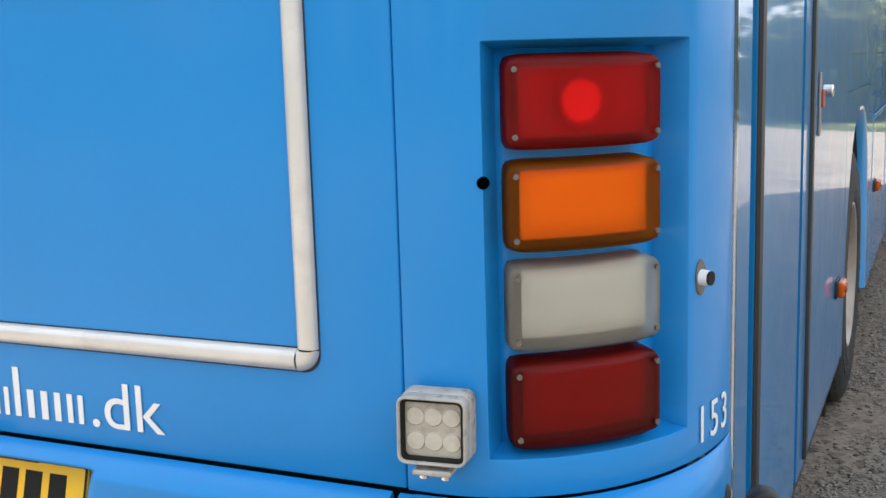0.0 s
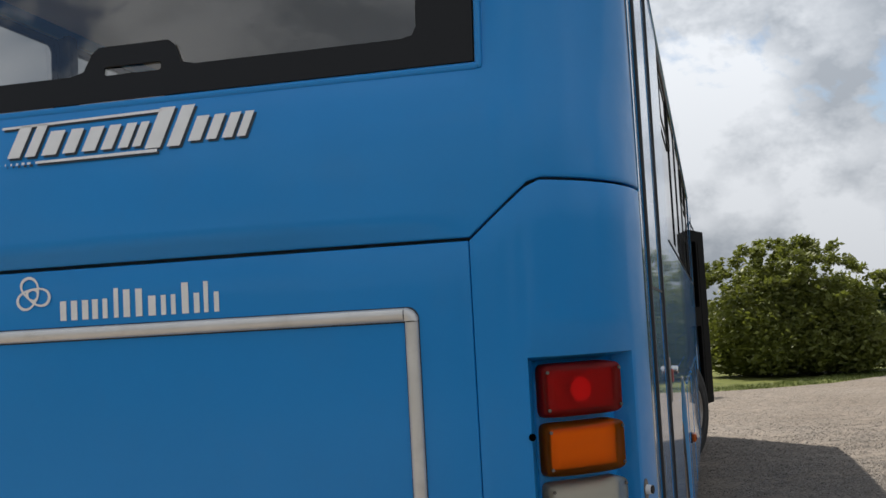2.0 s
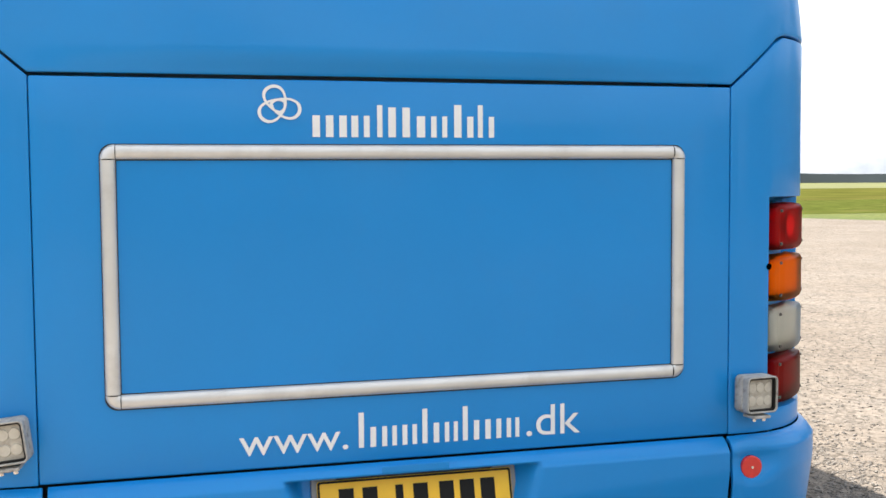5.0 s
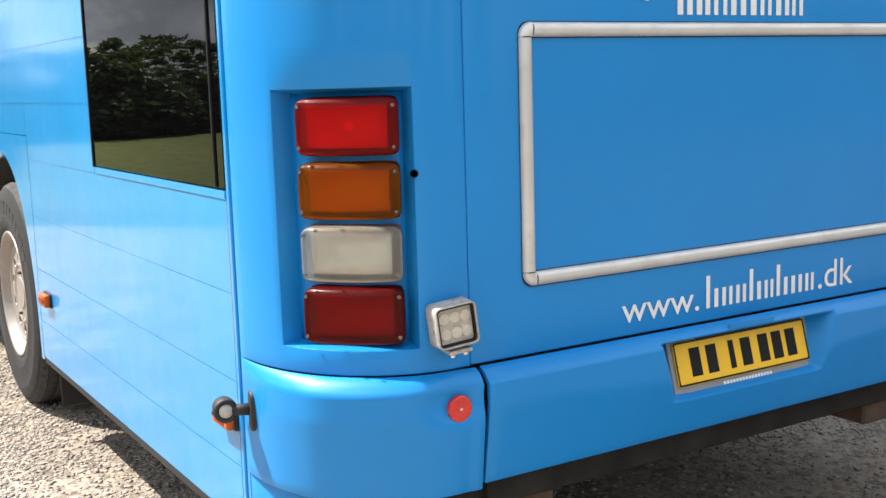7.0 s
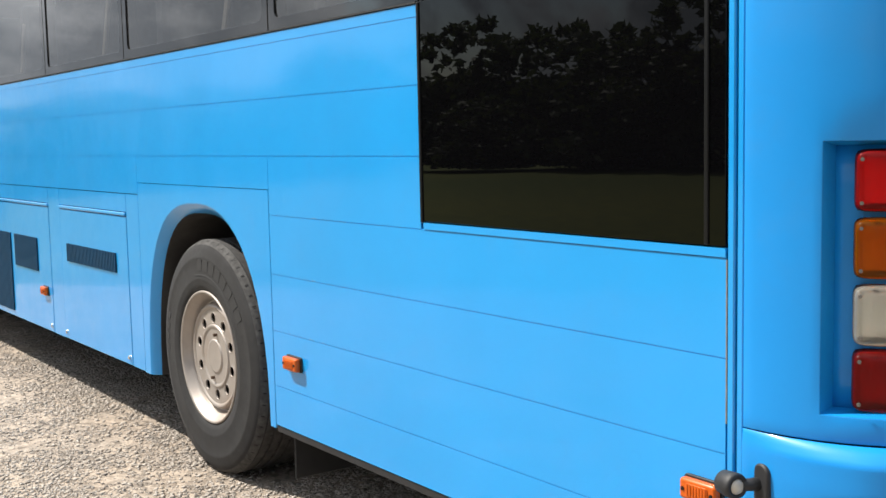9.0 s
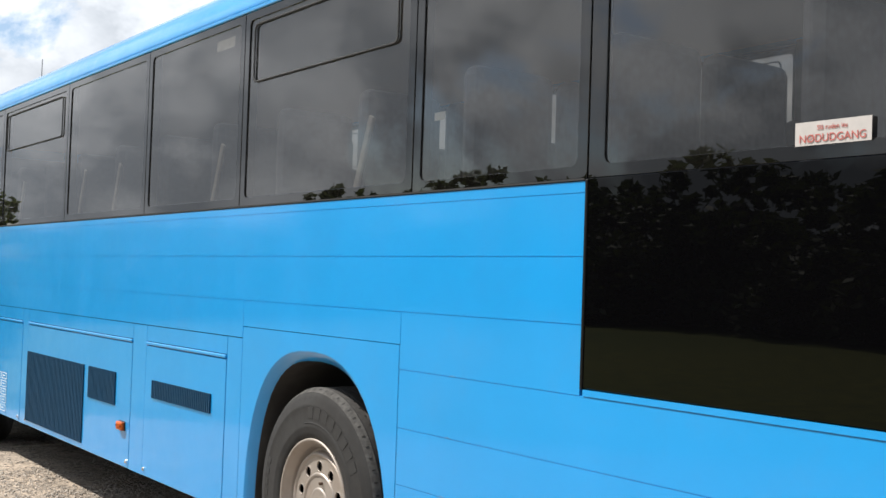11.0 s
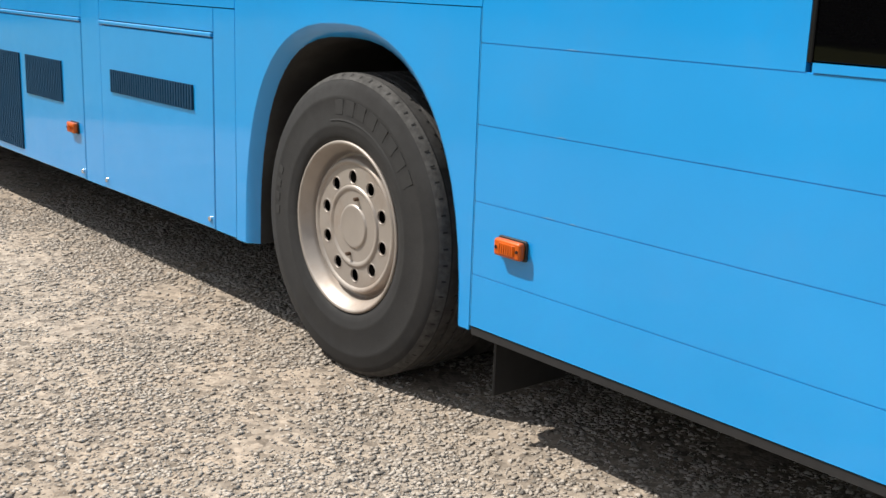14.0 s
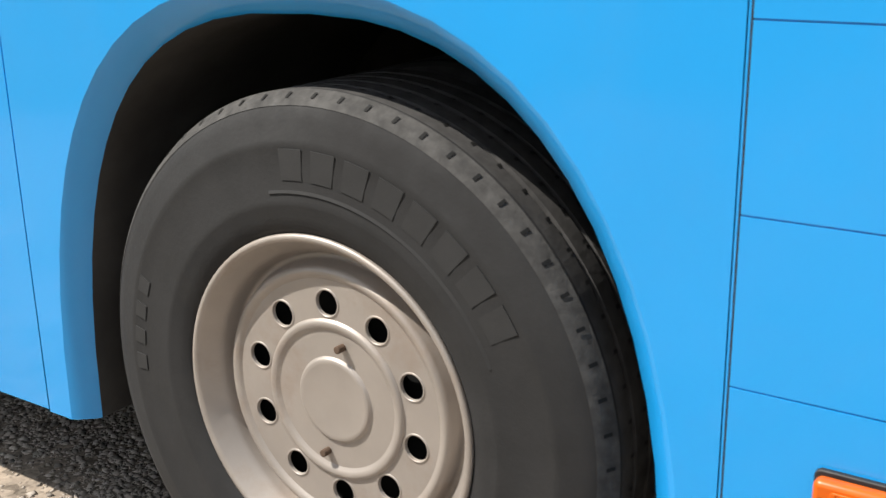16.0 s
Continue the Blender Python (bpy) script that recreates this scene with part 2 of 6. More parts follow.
ALU = material("brushed_aluminium_trim", (0.66, 0.645, 0.62), 0.36, metal=0.42, vary=0.08, scale=9, stain=0.5, stain_color=(0.40, 0.36, 0.32), stain_scale=7, bump=0.05, bump_scale=400)
STEEL = material("silver_wheel_paint", (0.33, 0.293, 0.262), 0.46, metal=0.40, vary=0.10, scale=9, stain=0.55, stain_color=(0.215, 0.135, 0.085), stain_scale=5, bump=0.10, bump_scale=160)
TYRE = material("worn_tyre_rubber", (0.0100, 0.0098, 0.0102), 0.80, vary=0.30, scale=14, stain=0.45, stain_color=(0.018, 0.017, 0.0168), stain_scale=5, bump=0.25, bump_scale=150)
TREAD = material("dusty_tread_rubber", (0.040, 0.038, 0.037), 0.9, vary=0.4, scale=30, stain=0.6, stain_color=(0.020, 0.020, 0.020), stain_scale=18, bump=0.3, bump_scale=140)
TYRE_MARK = material("raised_tyre_mark", (0.0150, 0.0148, 0.0150), 0.85, vary=0.2, scale=20, bump=0.2, bump_scale=150)
RED_LENS = lens("red_lamp_plastic", (0.47, 0.010, 0.011), 0.70, 0.32)
DARKRED_LENS = lens("dark_red_lamp_plastic", (0.21, 0.007, 0.006), 0.66, 0.45)
AMBER_LENS = lens("amber_lamp_plastic", (0.46, 0.118, 0.003), 0.74, 0.40)
CLEAR_LENS = lens("yellowed_clear_lamp_plastic", (0.46, 0.42, 0.35), 0.62, 0.40)
ORANGE = material("orange_marker_plastic", (0.52, 0.090, 0.003), 0.3, spec=0.3, coat=0.2, vary=0.18, scale=30)
RED = material("red_reflector", (0.62, 0.025, 0.020), 0.22, coat=0.5, vary=0.12, scale=50, bump=0.3, bump_scale=500)
WHITE = material("white_vinyl", (0.78, 0.78, 0.77), 0.45, vary=0.05, scale=20)
WHITE_PAINT = material("chipped_white_casing", (0.42, 0.40, 0.365), 0.5, vary=0.15, scale=30, stain=1.0, stain_color=(0.10, 0.085, 0.07), stain_scale=55, bump=0.1)
GREY_STRIPE = material("grey_shadow_vinyl", (0.02, 0.035, 0.05), 0.5)
LED = material("cream_lamp_lens", (0.44, 0.405, 0.34), 0.3, coat=0.4, vary=0.15, scale=60, stain=0.8, stain_color=(0.22, 0.19, 0.15), stain_scale=32)
LED_CUP = material("cream_led_cup", (0.54, 0.50, 0.42), 0.35, coat=0.3, vary=0.12, scale=60, stain=0.4, stain_color=(0.30, 0.26, 0.20), stain_scale=45)
STICKER = material("faded_sticker", (0.42, 0.40, 0.39), 0.5, vary=0.08, scale=30)
STICKER_RED = material("faded_red_ink", (0.40, 0.10, 0.085), 0.5)
SEALANT_PALE = material("bare_primer", (0.10, 0.28, 0.48), 0.7, vary=0.2, scale=60)
SEALANT = material("grey_brown_sealant", (0.16, 0.145, 0.13), 0.8, vary=0.3, scale=40)
YELLOW = material("yellow_plate", (0.85, 0.50, 0.015), 0.4, vary=0.05, scale=20)
PLATE_GREY = material("grey_plate_holder", (0.25, 0.25, 0.25), 0.5, vary=0.1, scale=20)
INK = material("black_ink", (0.010, 0.010, 0.010), 0.6, spec=0.2)
DOOR_BLACK = material("black_door_paint", (0.002, 0.002, 0.0022), 0.7, spec=0.04, vary=0.2, scale=8)
HOLE = material("deep_hole", (0.001, 0.001, 0.001), 1.0, spec=0.0)
CHROME = material("worn_chrome", (0.72, 0.71, 0.69), 0.2, metal=1.0, vary=0.08, scale=60)
TRIM_METAL = material("polished_corner_strip", (0.42, 0.50, 0.60), 0.10, metal=0.85, vary=0.05, scale=6, wave=0.0006)
WINDOW = glass("tinted_window_glass", (0.44, 0.43, 0.41), 0.090, dust=0.016, slant=3.3)
CAB_GLASS = glass("tinted_cab_glass", (0.42, 0.43, 0.43), 0.10)
REAR_GLASS = glass("rear_window_glass", (0.93, 0.94, 0.94), 0.14)
DARK_GLASS = glass("dark_sun_stop_glass", (0.035, 0.037, 0.036), 0.05)
SEAT = material("blue_grey_seat_cloth", (0.055, 0.065, 0.090), 0.9, vary=0.3, scale=40, bump=0.2)
PATCH_PALE = material("pale_patch_tone", (0.50, 0.49, 0.465), 0.9, vary=0.15, scale=30)
PIPING = material("grey_seat_edge_cloth", (0.30, 0.295, 0.28), 0.9, vary=0.2, scale=30)
CEILING = material("pale_cabin_ceiling", (0.34, 0.34, 0.335), 0.85, vary=0.05, scale=0.8)
INTERIOR = material("grey_interior_lining", (0.16, 0.16, 0.165), 0.8, vary=0.15, scale=5)
POST_WOOD = material("pale_weathered_lath", (0.30, 0.26, 0.21), 0.85, vary=0.3, scale=20)

# ---- mesh helpers ----


def basis(ob):
    m = ob.matrix_basis.copy()
    return basis(ob.parent) @ ob.matrix_parent_inverse @ m if ob.parent else m


def mesh_part(name, me, mat, parent=None, label="", smooth=False):
    ob = new(name, me)
    if mat: me.materials.append(mat)
    if smooth: me.polygons.foreach_set("use_smooth", [True] * len(me.polygons))
    if parent:
        ob.parent = parent
        ob.matrix_parent_inverse = basis(parent).inverted()
    return tagged(ob, label) if label else ob


def part(name, bm, mat, parent=None, label="", smooth=False):
    me = bpy.data.meshes.new(name)
    bmesh.ops.recalc_face_normals(bm, faces=bm.faces[:])
    bm.to_mesh(me)
    bm.free()
    return mesh_part(name, me, mat, parent, label, smooth)


def raw(name, verts, faces, mat, parent=None, label="", smooth=False):
    me = bpy.data.meshes.new(name)
    me.from_pydata([tuple(v) for v in verts], [], faces)
    me.update()
    return mesh_part(name, me, mat, parent, label, smooth)


def thing(name, at, label, category, group="", kind=""):
    ob = new(name)
    ob.empty_display_size = 0.2
    ob.matrix_basis = pose(*at)
    return tagged(ob, label, category, group, kind)


def box_bm(x0, x1, y0, y1, z0, z1, bevel=0.002, seg=1):
    bm = bmesh.new()
    bmesh.ops.create_cube(bm, size=1.0, matrix=Matrix.Translation(((x0 + x1) / 2, (y0 + y1) / 2, (z0 + z1) / 2)) @ Matrix.Diagonal((abs(x1 - x0), abs(y1 - y0), abs(z1 - z0), 1)))
    if bevel:
        bmesh.ops.bevel(bm, geom=bm.edges[:], offset=bevel, segments=seg, affect="EDGES", profile=0.5)
    return bm


def box(name, x0, x1, y0, y1, z0, z1, mat, parent=None, bevel=0.002, label="", seg=1, turn=None):
    bm = box_bm(x0, x1, y0, y1, z0, z1, bevel, seg)
    if turn: bmesh.ops.transform(bm, matrix=turn, verts=bm.verts[:])
    return part(name, bm, mat, parent, label)


def cyl_bm(r, depth, m, seg=24, r2=None, bevel=0.0):
    bm = bmesh.new()
    bmesh.ops.create_cone(bm, cap_ends=True, segments=seg, radius1=r, radius2=r if r2 is None else r2, depth=depth, matrix=m)
    if bevel:
        rim = [e for e in bm.edges if any(len(f.verts) > 4 for f in e.link_faces)]
        bmesh.ops.bevel(bm, geom=rim, offset=bevel, segments=2, affect="EDGES", profile=0.5)
    return bm


LEFT = Matrix(((0, 0, -1, 0), (-1, 0, 0, 0), (0, 1, 0, 0), (0, 0, 0, 1)))    # flat x = -y, flat y = z, normal -x
RIGHT = Matrix(((0, 0, 1, 0), (1, 0, 0, 0), (0, 1, 0, 0), (0, 0, 0, 1)))     # flat x = y, normal +x
REAR = Matrix(((1, 0, 0, 0), (0, 0, -1, 0), (0, 1, 0, 0), (0, 0, 0, 1)))     # flat x = x, flat y = z, normal -y


def flat(name, loops, m, depth, mat, parent=None, bevel=0.0, label=""):
    """A sheet cut to an outline, with holes where a loop lies in another; the outer face lies in the plane of m."""
    cu = bpy.data.curves.new(name, "CURVE")
    cu.dimensions, cu.fill_mode = "2D", "BOTH"
    cu.extrude, cu.bevel_depth, cu.bevel_resolution = max(depth / 2 - bevel, 0.0001), bevel, 1
    cu.offset = -bevel
    for loop in loops:
        sp = cu.splines.new("POLY")
        sp.points.add(len(loop) - 1)
        for p, (u, v) in zip(sp.points, loop): p.co = (u, v, 0, 1)
        sp.use_cyclic_u = True
    tmp = bpy.data.objects.new(name, cu)
    me = bpy.data.meshes.new_from_object(tmp)
    bpy.data.objects.remove(tmp)
    bpy.data.curves.remove(cu)
    me.materials.clear()
    me.transform(m @ Matrix.Translation((0, 0, -depth / 2)))
    return mesh_part(name, me, mat, parent, label)


def rounded(x0, x1, y0, y1, r, n=6):
    pts = []
    for cx, cy, a0 in ((x1 - r, y1 - r, 0), (x0 + r, y1 - r, 90), (x0 + r, y0 + r, 180), (x1 - r, y0 + r, 270)):
        pts += [(cx + r * math.cos(radians(a0 + 90 * k / n)), cy + r * math.sin(radians(a0 + 90 * k / n))) for k in range(n + 1)]
    return pts


def rect(x0, x1, y0, y1):
    return [(x0, y0), (x1, y0), (x1, y1), (x0, y1)]




def lathe(name, profile, m, mat, parent, seg=64, label="", smooth=True):
    """Turns (radius, height) pairs about the z axis of m."""
    verts, faces = [], []
    for k in range(seg):
        a = 2 * math.pi * k / seg
        verts += [m @ Vector((r * math.cos(a), r * math.sin(a), h)) for r, h in profile]
    n = len(profile)
    for k in range(seg):
        j = (k + 1) % seg
        faces += [(k * n + i, j * n + i, j * n + i + 1, k * n + i + 1) for i in range(n - 1)]
    return raw(name, verts, faces, mat, parent, label, smooth)


def tube(name, pts, r, mat, parent=None, seg=10, label=""):
    """A round bar along points."""
    pts = [Vector(p) for p in pts]
    verts, faces = [], []
    for i, p in enumerate(pts):
        d = (pts[min(i + 1, len(pts) - 1)] - pts[max(i - 1, 0)]).normalized()
        s = d.cross(Vector((0, 0, 1)) if abs(d.z) < 0.9 else Vector((1, 0, 0))).normalized()
        u = s.cross(d)
        rr = r[i] if isinstance(r, (list, tuple)) else r
        verts += [p + rr * (math.cos(2 * math.pi * k / seg) * s + math.sin(2 * math.pi * k / seg) * u) for k in range(seg)]
    for i in range(len(pts) - 1):
        faces += [(i * seg + k, i * seg + (k + 1) % seg, (i + 1) * seg + (k + 1) % seg, (i + 1) * seg + k) for k in range(seg)]
    faces += [tuple(range(seg))[::-1], tuple(range((len(pts) - 1) * seg, len(pts) * seg))]
    return raw(name, verts, faces, mat, parent, label, True)

# ---- the bus ----
X = 1.275            # half width
HUB_R, HUB_F, HUB_Z = 3.44, 9.66, 0.511
LENGTH = 12.15
bus = thing("bus", (0, 6.0, 0), "long light-blue single-deck bus with tinted windows parked on gravel", "bus")


def rear_at(s):
    """Plan of the tail: flat in the middle, then a quarter ellipse at each corner. s counts metres, then degrees / 150 past 0.93."""
    k = 1 if s >= 0 else -1
    a = abs(s)
    if a <= 0.93: return Vector((s, 0.0, 0)), Vector((0, -1.0, 0))
    th = radians((a - 0.93) * 150)
    p = Vector((k * (0.93 + 0.345 * math.sin(th)), 0.42 * (1 - math.cos(th)), 0))
    return p, Vector((k * math.sin(th) / 0.345, -math.cos(th) / 0.42, 0)).normalized()


def ang(th):
    return 0.93 + th / 150.0


def shell(name, ss, rows, mat, parent, out=None, skip=None, thick=0.02, bevel=0.004, label="", lean=None):
    """A curved panel of the tail: columns ss, rows(s) -> heights; out(s, z) metres outward; skip(s, z) leaves cells open."""
    verts, faces = [], []
    n = len(rows(ss[0]))
    for s in ss:
        p, nor = rear_at(s)
        for z in rows(s):
            d = out(s, z) if out else 0.0
            verts.append((p.x + nor.x * d, p.y + nor.y * d - nor.y * (lean(z) if lean else 0.0), z))
    for i in range(len(ss) - 1):
        for j in range(n - 1):
            s, z = (ss[i] + ss[i + 1]) / 2, (rows(ss[i])[j] + rows(ss[i])[j + 1]) / 2
            if skip and skip(s, z): continue
            faces.append((i * n + j, (i + 1) * n + j, (i + 1) * n + j + 1, i * n + j + 1))
    ob = raw(name, verts, faces, mat, parent, label, True)
    md = ob.modifiers.new("thickness", "SOLIDIFY")
    md.thickness, md.offset = thick, -1
    if bevel:
        bv = ob.modifiers.new("rounded", "BEVEL")
        bv.width, bv.segments, bv.limit_method, bv.angle_limit = bevel, 2, "ANGLE", radians(50)
    return ob


def spread(a, b, n):
    return [a + (b - a) * k / n for k in range(n + 1)]


# rear hatch with its aluminium advert frame
hatch = shell("hatch", spread(-0.8815, 0.8815, 16), lambda s: spread(0.803, 1.738, 8), PAINT_REAR, bus, label="flat blue engine hatch with an empty aluminium poster frame")
FX0, FX1, FZ0, FZ1, FW = -0.731, 0.745, 0.969, 1.583, 0.034


def trim_bar(a, b):
    """A half-round aluminium moulding."""
    a, b = Vector(a), Vector(b)
    d = (b - a).normalized()
    side = d.cross(Vector((0, -1, 0)))
    verts, faces, n = [], [], 9
    for p in (a, b):
        for k in range(n):
            t = math.pi * k / (n - 1)
            verts.append(p + side * (FW / 2 * math.cos(t)) + Vector((0, -0.014 * math.sin(t) ** 0.7 - 0.001, 0)))
    faces = [(k, k + 1, n + k + 1, n + k) for k in range(n - 1)]
    return raw("frame_bar", verts, faces, ALU, hatch, "", True)


h = FW / 2
for a, b in (((FX0 + FW, 0, FZ1 - h), (FX1 - FW, 0, FZ1 - h)), ((FX0 + FW, 0, FZ0 + h), (FX1 - FW, 0, FZ0 + h)),
             ((FX0 + h, 0, FZ0 + FW), (FX0 + h, 0, FZ1 - FW)), ((FX1 - h, 0, FZ0 + FW), (FX1 - h, 0, FZ1 - FW))):
    trim_bar(a, b)
for cx, cz, sx, sz in ((FX0 + FW, FZ0 + FW, -1, -1), (FX1 - FW, FZ0 + FW, 1, -1), (FX0 + FW, FZ1 - FW, -1, 1), (FX1 - FW, FZ1 - FW, 1, 1)):
    verts, faces, n, m = [], [], 9, 7
    for i in range(m):
        a = math.pi / 2 * i / (m - 1)
        ux, uz = sx * math.cos(a), sz * math.sin(a)
        for k in range(n):
            t = math.pi * k / (n - 1)
            r = max(0.0006, h + h * 1.04 * math.cos(t))
            verts.append((cx + ux * r, -0.0148 * math.sin(t) ** 0.7 - 0.001, cz + uz * r))
    faces = [(i * n + k, i * n + k + 1, (i + 1) * n + k + 1, (i + 1) * n + k) for i in range(m - 1) for k in range(n - 1)]
    raw("frame_corner", verts, faces, ALU, hatch, "rounded aluminium frame corner", True)

for sz, zz in ((-1, FZ0 + h), (1, FZ1 - h)):
    for xx in (FX0 + FW, FX1 - FW):
        bm = cyl_bm(h * 1.035, 0.0022, Matrix.Translation((xx, -0.001, zz)) @ Matrix.Diagonal((1, 0.90, 1, 1)) @ Matrix.Rotation(radians(90), 4, "Y"), 24)
        part("frame_joint", bm, INK, hatch)
for xx in (FX0 + h, FX1 - h):
    for zz in (FZ0 + FW, FZ1 - FW):
        part("frame_joint", cyl_bm(h * 1.035, 0.0022, Matrix.Translation((xx, -0.001, zz)) @ Matrix.Diagonal((1, 0.90, 1, 1)), 24), INK, hatch)
# contact shadow round the frame bars, laid in as a thin black ring
flat("frame_gasket", [rounded(FX0 - 0.002, FX1 + 0.002, FZ0 - 0.003, FZ1 + 0.002, 0.03), rounded(FX0 + FW + 0.002, FX1 - FW - 0.002, FZ0 + FW + 0.002, FZ1 - FW - 0.003, 0.004)],
     Matrix.Translation((0, -0.0014, 0)) @ REAR, 0.0012, BLACK, hatch, label="dark ring for the contact shade under the frame")

# upper tail with the window opening
WX, WZ0, WZ1 = 0.912, 2.192, 2.92


def lean(z):
    """The panel curves back to the window, then the window leans on."""
    return 0.052 * (max(0.0, z - 1.95) / 0.25) ** 1.5 if z < 2.2 else 0.052 + 0.13 * (z - 2.2)


def top_low(s):
    a = abs(s)
    if a < 0.884: return 1.746
    x = rear_at(s)[0].x if s > 0 else -rear_at(s)[0].x
    if x < 1.045: return 1.746 + (x - 0.884) / 0.161 * 0.14
    return 1.886 - 0.006 * (x - 1.045) / 0.23


top_cols = sorted({*spread(-WX, WX, 22), 0.884, -0.884, 0.93, -0.93, *[k * ang(t) for t in spread(5, 90, 14) for k in (1, -1)]})


def top_rows(s):
    lo = top_low(s)
    k = [0.0, 0.012, 0.03, 0.05, 0.075]
    return [lo + v for v in k] + spread(max(lo + 0.09, 1.99), WZ0, 3) + spread(WZ0, WZ1, 6)[1:] + [2.97, 3.02, 3.06, 3.085]


def top_out(s, z):
    lo, a = top_low(s), abs(s)
    lip = 0.0
    if a < 0.884:
        peak = 0.024 * (1 - (a / 0.90) ** 2)
        lip = peak * min(1.0, (z - lo) / 0.05) if z < lo + 0.05 else peak * max(0.0, 1 - (z - lo - 0.05) / 0.40)
    crown = 0.0 if z < 2.95 else -0.09 * ((z - 2.95) / 0.135) ** 2
    return lip + crown


upper = shell("upper_tail_panel", top_cols, top_rows, PAINT_REAR, bus, top_out, lambda s, z: abs(s) < WX and WZ0 < z < WZ1, 0.02, 0.004, lean=lean)
yw = 0.052
# raised lip under the rear window, black print and glass
box("window_lip", -WX - 0.01, WX + 0.01, yw - 0.012, yw + 0.02, WZ0 - 0.022, WZ0 - 0.004, PAINT_REAR, upper, 0.006, seg=2)
for k in (-1, 1):
    box("window_lip", k * (WX + 0.004), k * (WX + 0.02), yw - 0.012, yw + 0.03, WZ0 - 0.02, WZ1, PAINT_REAR, upper, 0.006, seg=2,
        turn=Matrix.Translation((0, yw, WZ0)) @ Matrix.Rotation(radians(-6.5), 4, "X") @ Matrix.Translation((0, -yw, -WZ0)))
tilt = Matrix.Translation((0, yw, WZ0)) @ Matrix.Rotation(radians(-7.4), 4, "X") @ Matrix.Translation((0, -yw, -WZ0)) @ Matrix.Translation((0, yw, 0))
inner = [(0.76, 2.275), (0.76, 2.84), (-0.76, 2.84), (-0.76, 2.275)]
bump_line = [(-0.23, 2.275), (-0.19, 2.285), (-0.165, 2.335), (-0.145, 2.352), (0.065, 2.352), (0.085, 2.335), (0.105, 2.285), (0.145, 2.275)]
lower_r = [(0.72, 2.275), (0.75, 2.282), (0.76, 2.305), (0.76, 2.80), (0.72, 2.84), (-0.72, 2.84), (-0.76, 2.80), (-0.76, 2.305), (-0.75, 2.282), (-0.72, 2.275)]
window_rear = flat("rear_window", [rect(-WX + 0.003, WX - 0.003, WZ0 + 0.002, WZ1 - 0.002), lower_r + bump_line, rounded(-0.125, 0.045, 2.268, 2.292, 0.008)],
                   tilt @ REAR, 0.006, BLACK_PRINT, bus, 0.001, "rear window with a broad black printed border")
pane = raw("pane", [tilt @ Matrix.Translation((0, 0.0085, 0)) @ REAR @ Vector((u, v, 0)) for u, v in rect(-0.80, 0.80, 2.24, 2.88)], [(0, 1, 2, 3)], REAR_GLASS, window_rear, "tinted glass")
pane.visible_shadow = False

# bumper: centre with the plate recess
def bump_y(x, z):
    t = (z - 0.52) / 0.275
    y = 0.003 + 0.045 * min(1.0, max(0.0, (0.8005 - z) / 0.035)) ** 0.6
    crease = 0.715 - 0.06 * (1 - min(1.0, abs(x) / 0.87))
    if z < crease: y -= 0.030 * (crease - z) / (crease - 0.52)
    half = 0.335 - 0.05 * (0.775 - z) / 0.16
    e = min(max(0.0, (half - abs(x)) / 0.05), max(0.0, (z - 0.612) / 0.018), max(0.0, (0.778 - z) / 0.02), 1.0)
    e = e * e * (3 - 2 * e)
    return y - (0.052 + 0.034 * min(1.0, max(0.0, (z - 0.62) / 0.14))) * e


shell("bumper", sorted({*spread(-0.862, -0.36, 10), *spread(-0.36, -0.26, 10), *spread(-0.26, 0.26, 8), *spread(0.26, 0.36, 10), *spread(0.36, 0.862, 10)}),
      lambda s: sorted({*spread(0.52, 0.60, 4), *spread(0.60, 0.65, 8), *spread(0.65, 0.75, 6), *spread(0.75, 0.8000, 12)}), PAINT_REAR, bus, bump_y, None, 0.012, 0.002,
      "blue moulded rear bumper with a number plate recess")


def corner_out(k):
    def f(s, z):
        base = 0.003 + 0.041 * min(1.0, max(0.0, (0.8000 - z) / 0.035)) ** 0.6
        if z < 0.70: base -= 0.022 * (0.70 - z) / 0.18
        a = abs(s)
        base *= max(0.0, min(1.0, (ang(88) - a) / 0.25)) * 0.9 + 0.1
        d = math.hypot((a - 0.945) / 1.6, z - 0.735)
        dip = max(0.0, 1 - d / 0.075)
        return base - 0.022 * dip * dip * (3 - 2 * dip) + (0.004 if a < 0.9 else 0)
    return f


for k in (-1, 1):
    cols = sorted(k * v for v in {*spread(0.874, 1.02, 14), *[ang(t) for t in spread(14, 90, 22)]})
    shell("bumper_corner", cols, lambda s: sorted({*spread(0.51, 0.64, 5), *spread(0.64, 0.8000, 18)}), PAINT_REAR, bus, corner_out(k), None, 0.012, 0.0015,
          "rounded blue bumper corner")
    shell("lower_valance", sorted(k * v for v in {0.965, *[ang(t) for t in spread(10, 90, 16)]}), lambda s: spread(0.345, 0.502, 3), PAINT_REAR, bus,
          lambda s, z: -0.016 + 0.012 * max(0.0, min(1.0, (abs(s) - ang(60)) / 0.2)), None, 0.012, 0.002, "blue valance under the bumper corner")
    m = Matrix.Translation((k * 0.935, -0.030, 0.717)) @ Matrix.Rotation(radians(90), 4, "X")
    ref = part("reflector", cyl_bm(0.031, 0.014, m, 40, bevel=0.003), RED, bus, "round red reflector held by one screw")
    part("screw", cyl_bm(0.004, 0.003, m @ Matrix.Translation((0, 0, 0.008)), 10), CHROME, ref)

# corner pillars with the lamp recess
R0, R1, RZ0, RZ1 = ang(13.3), ang(64.8), 0.860, 1.4450


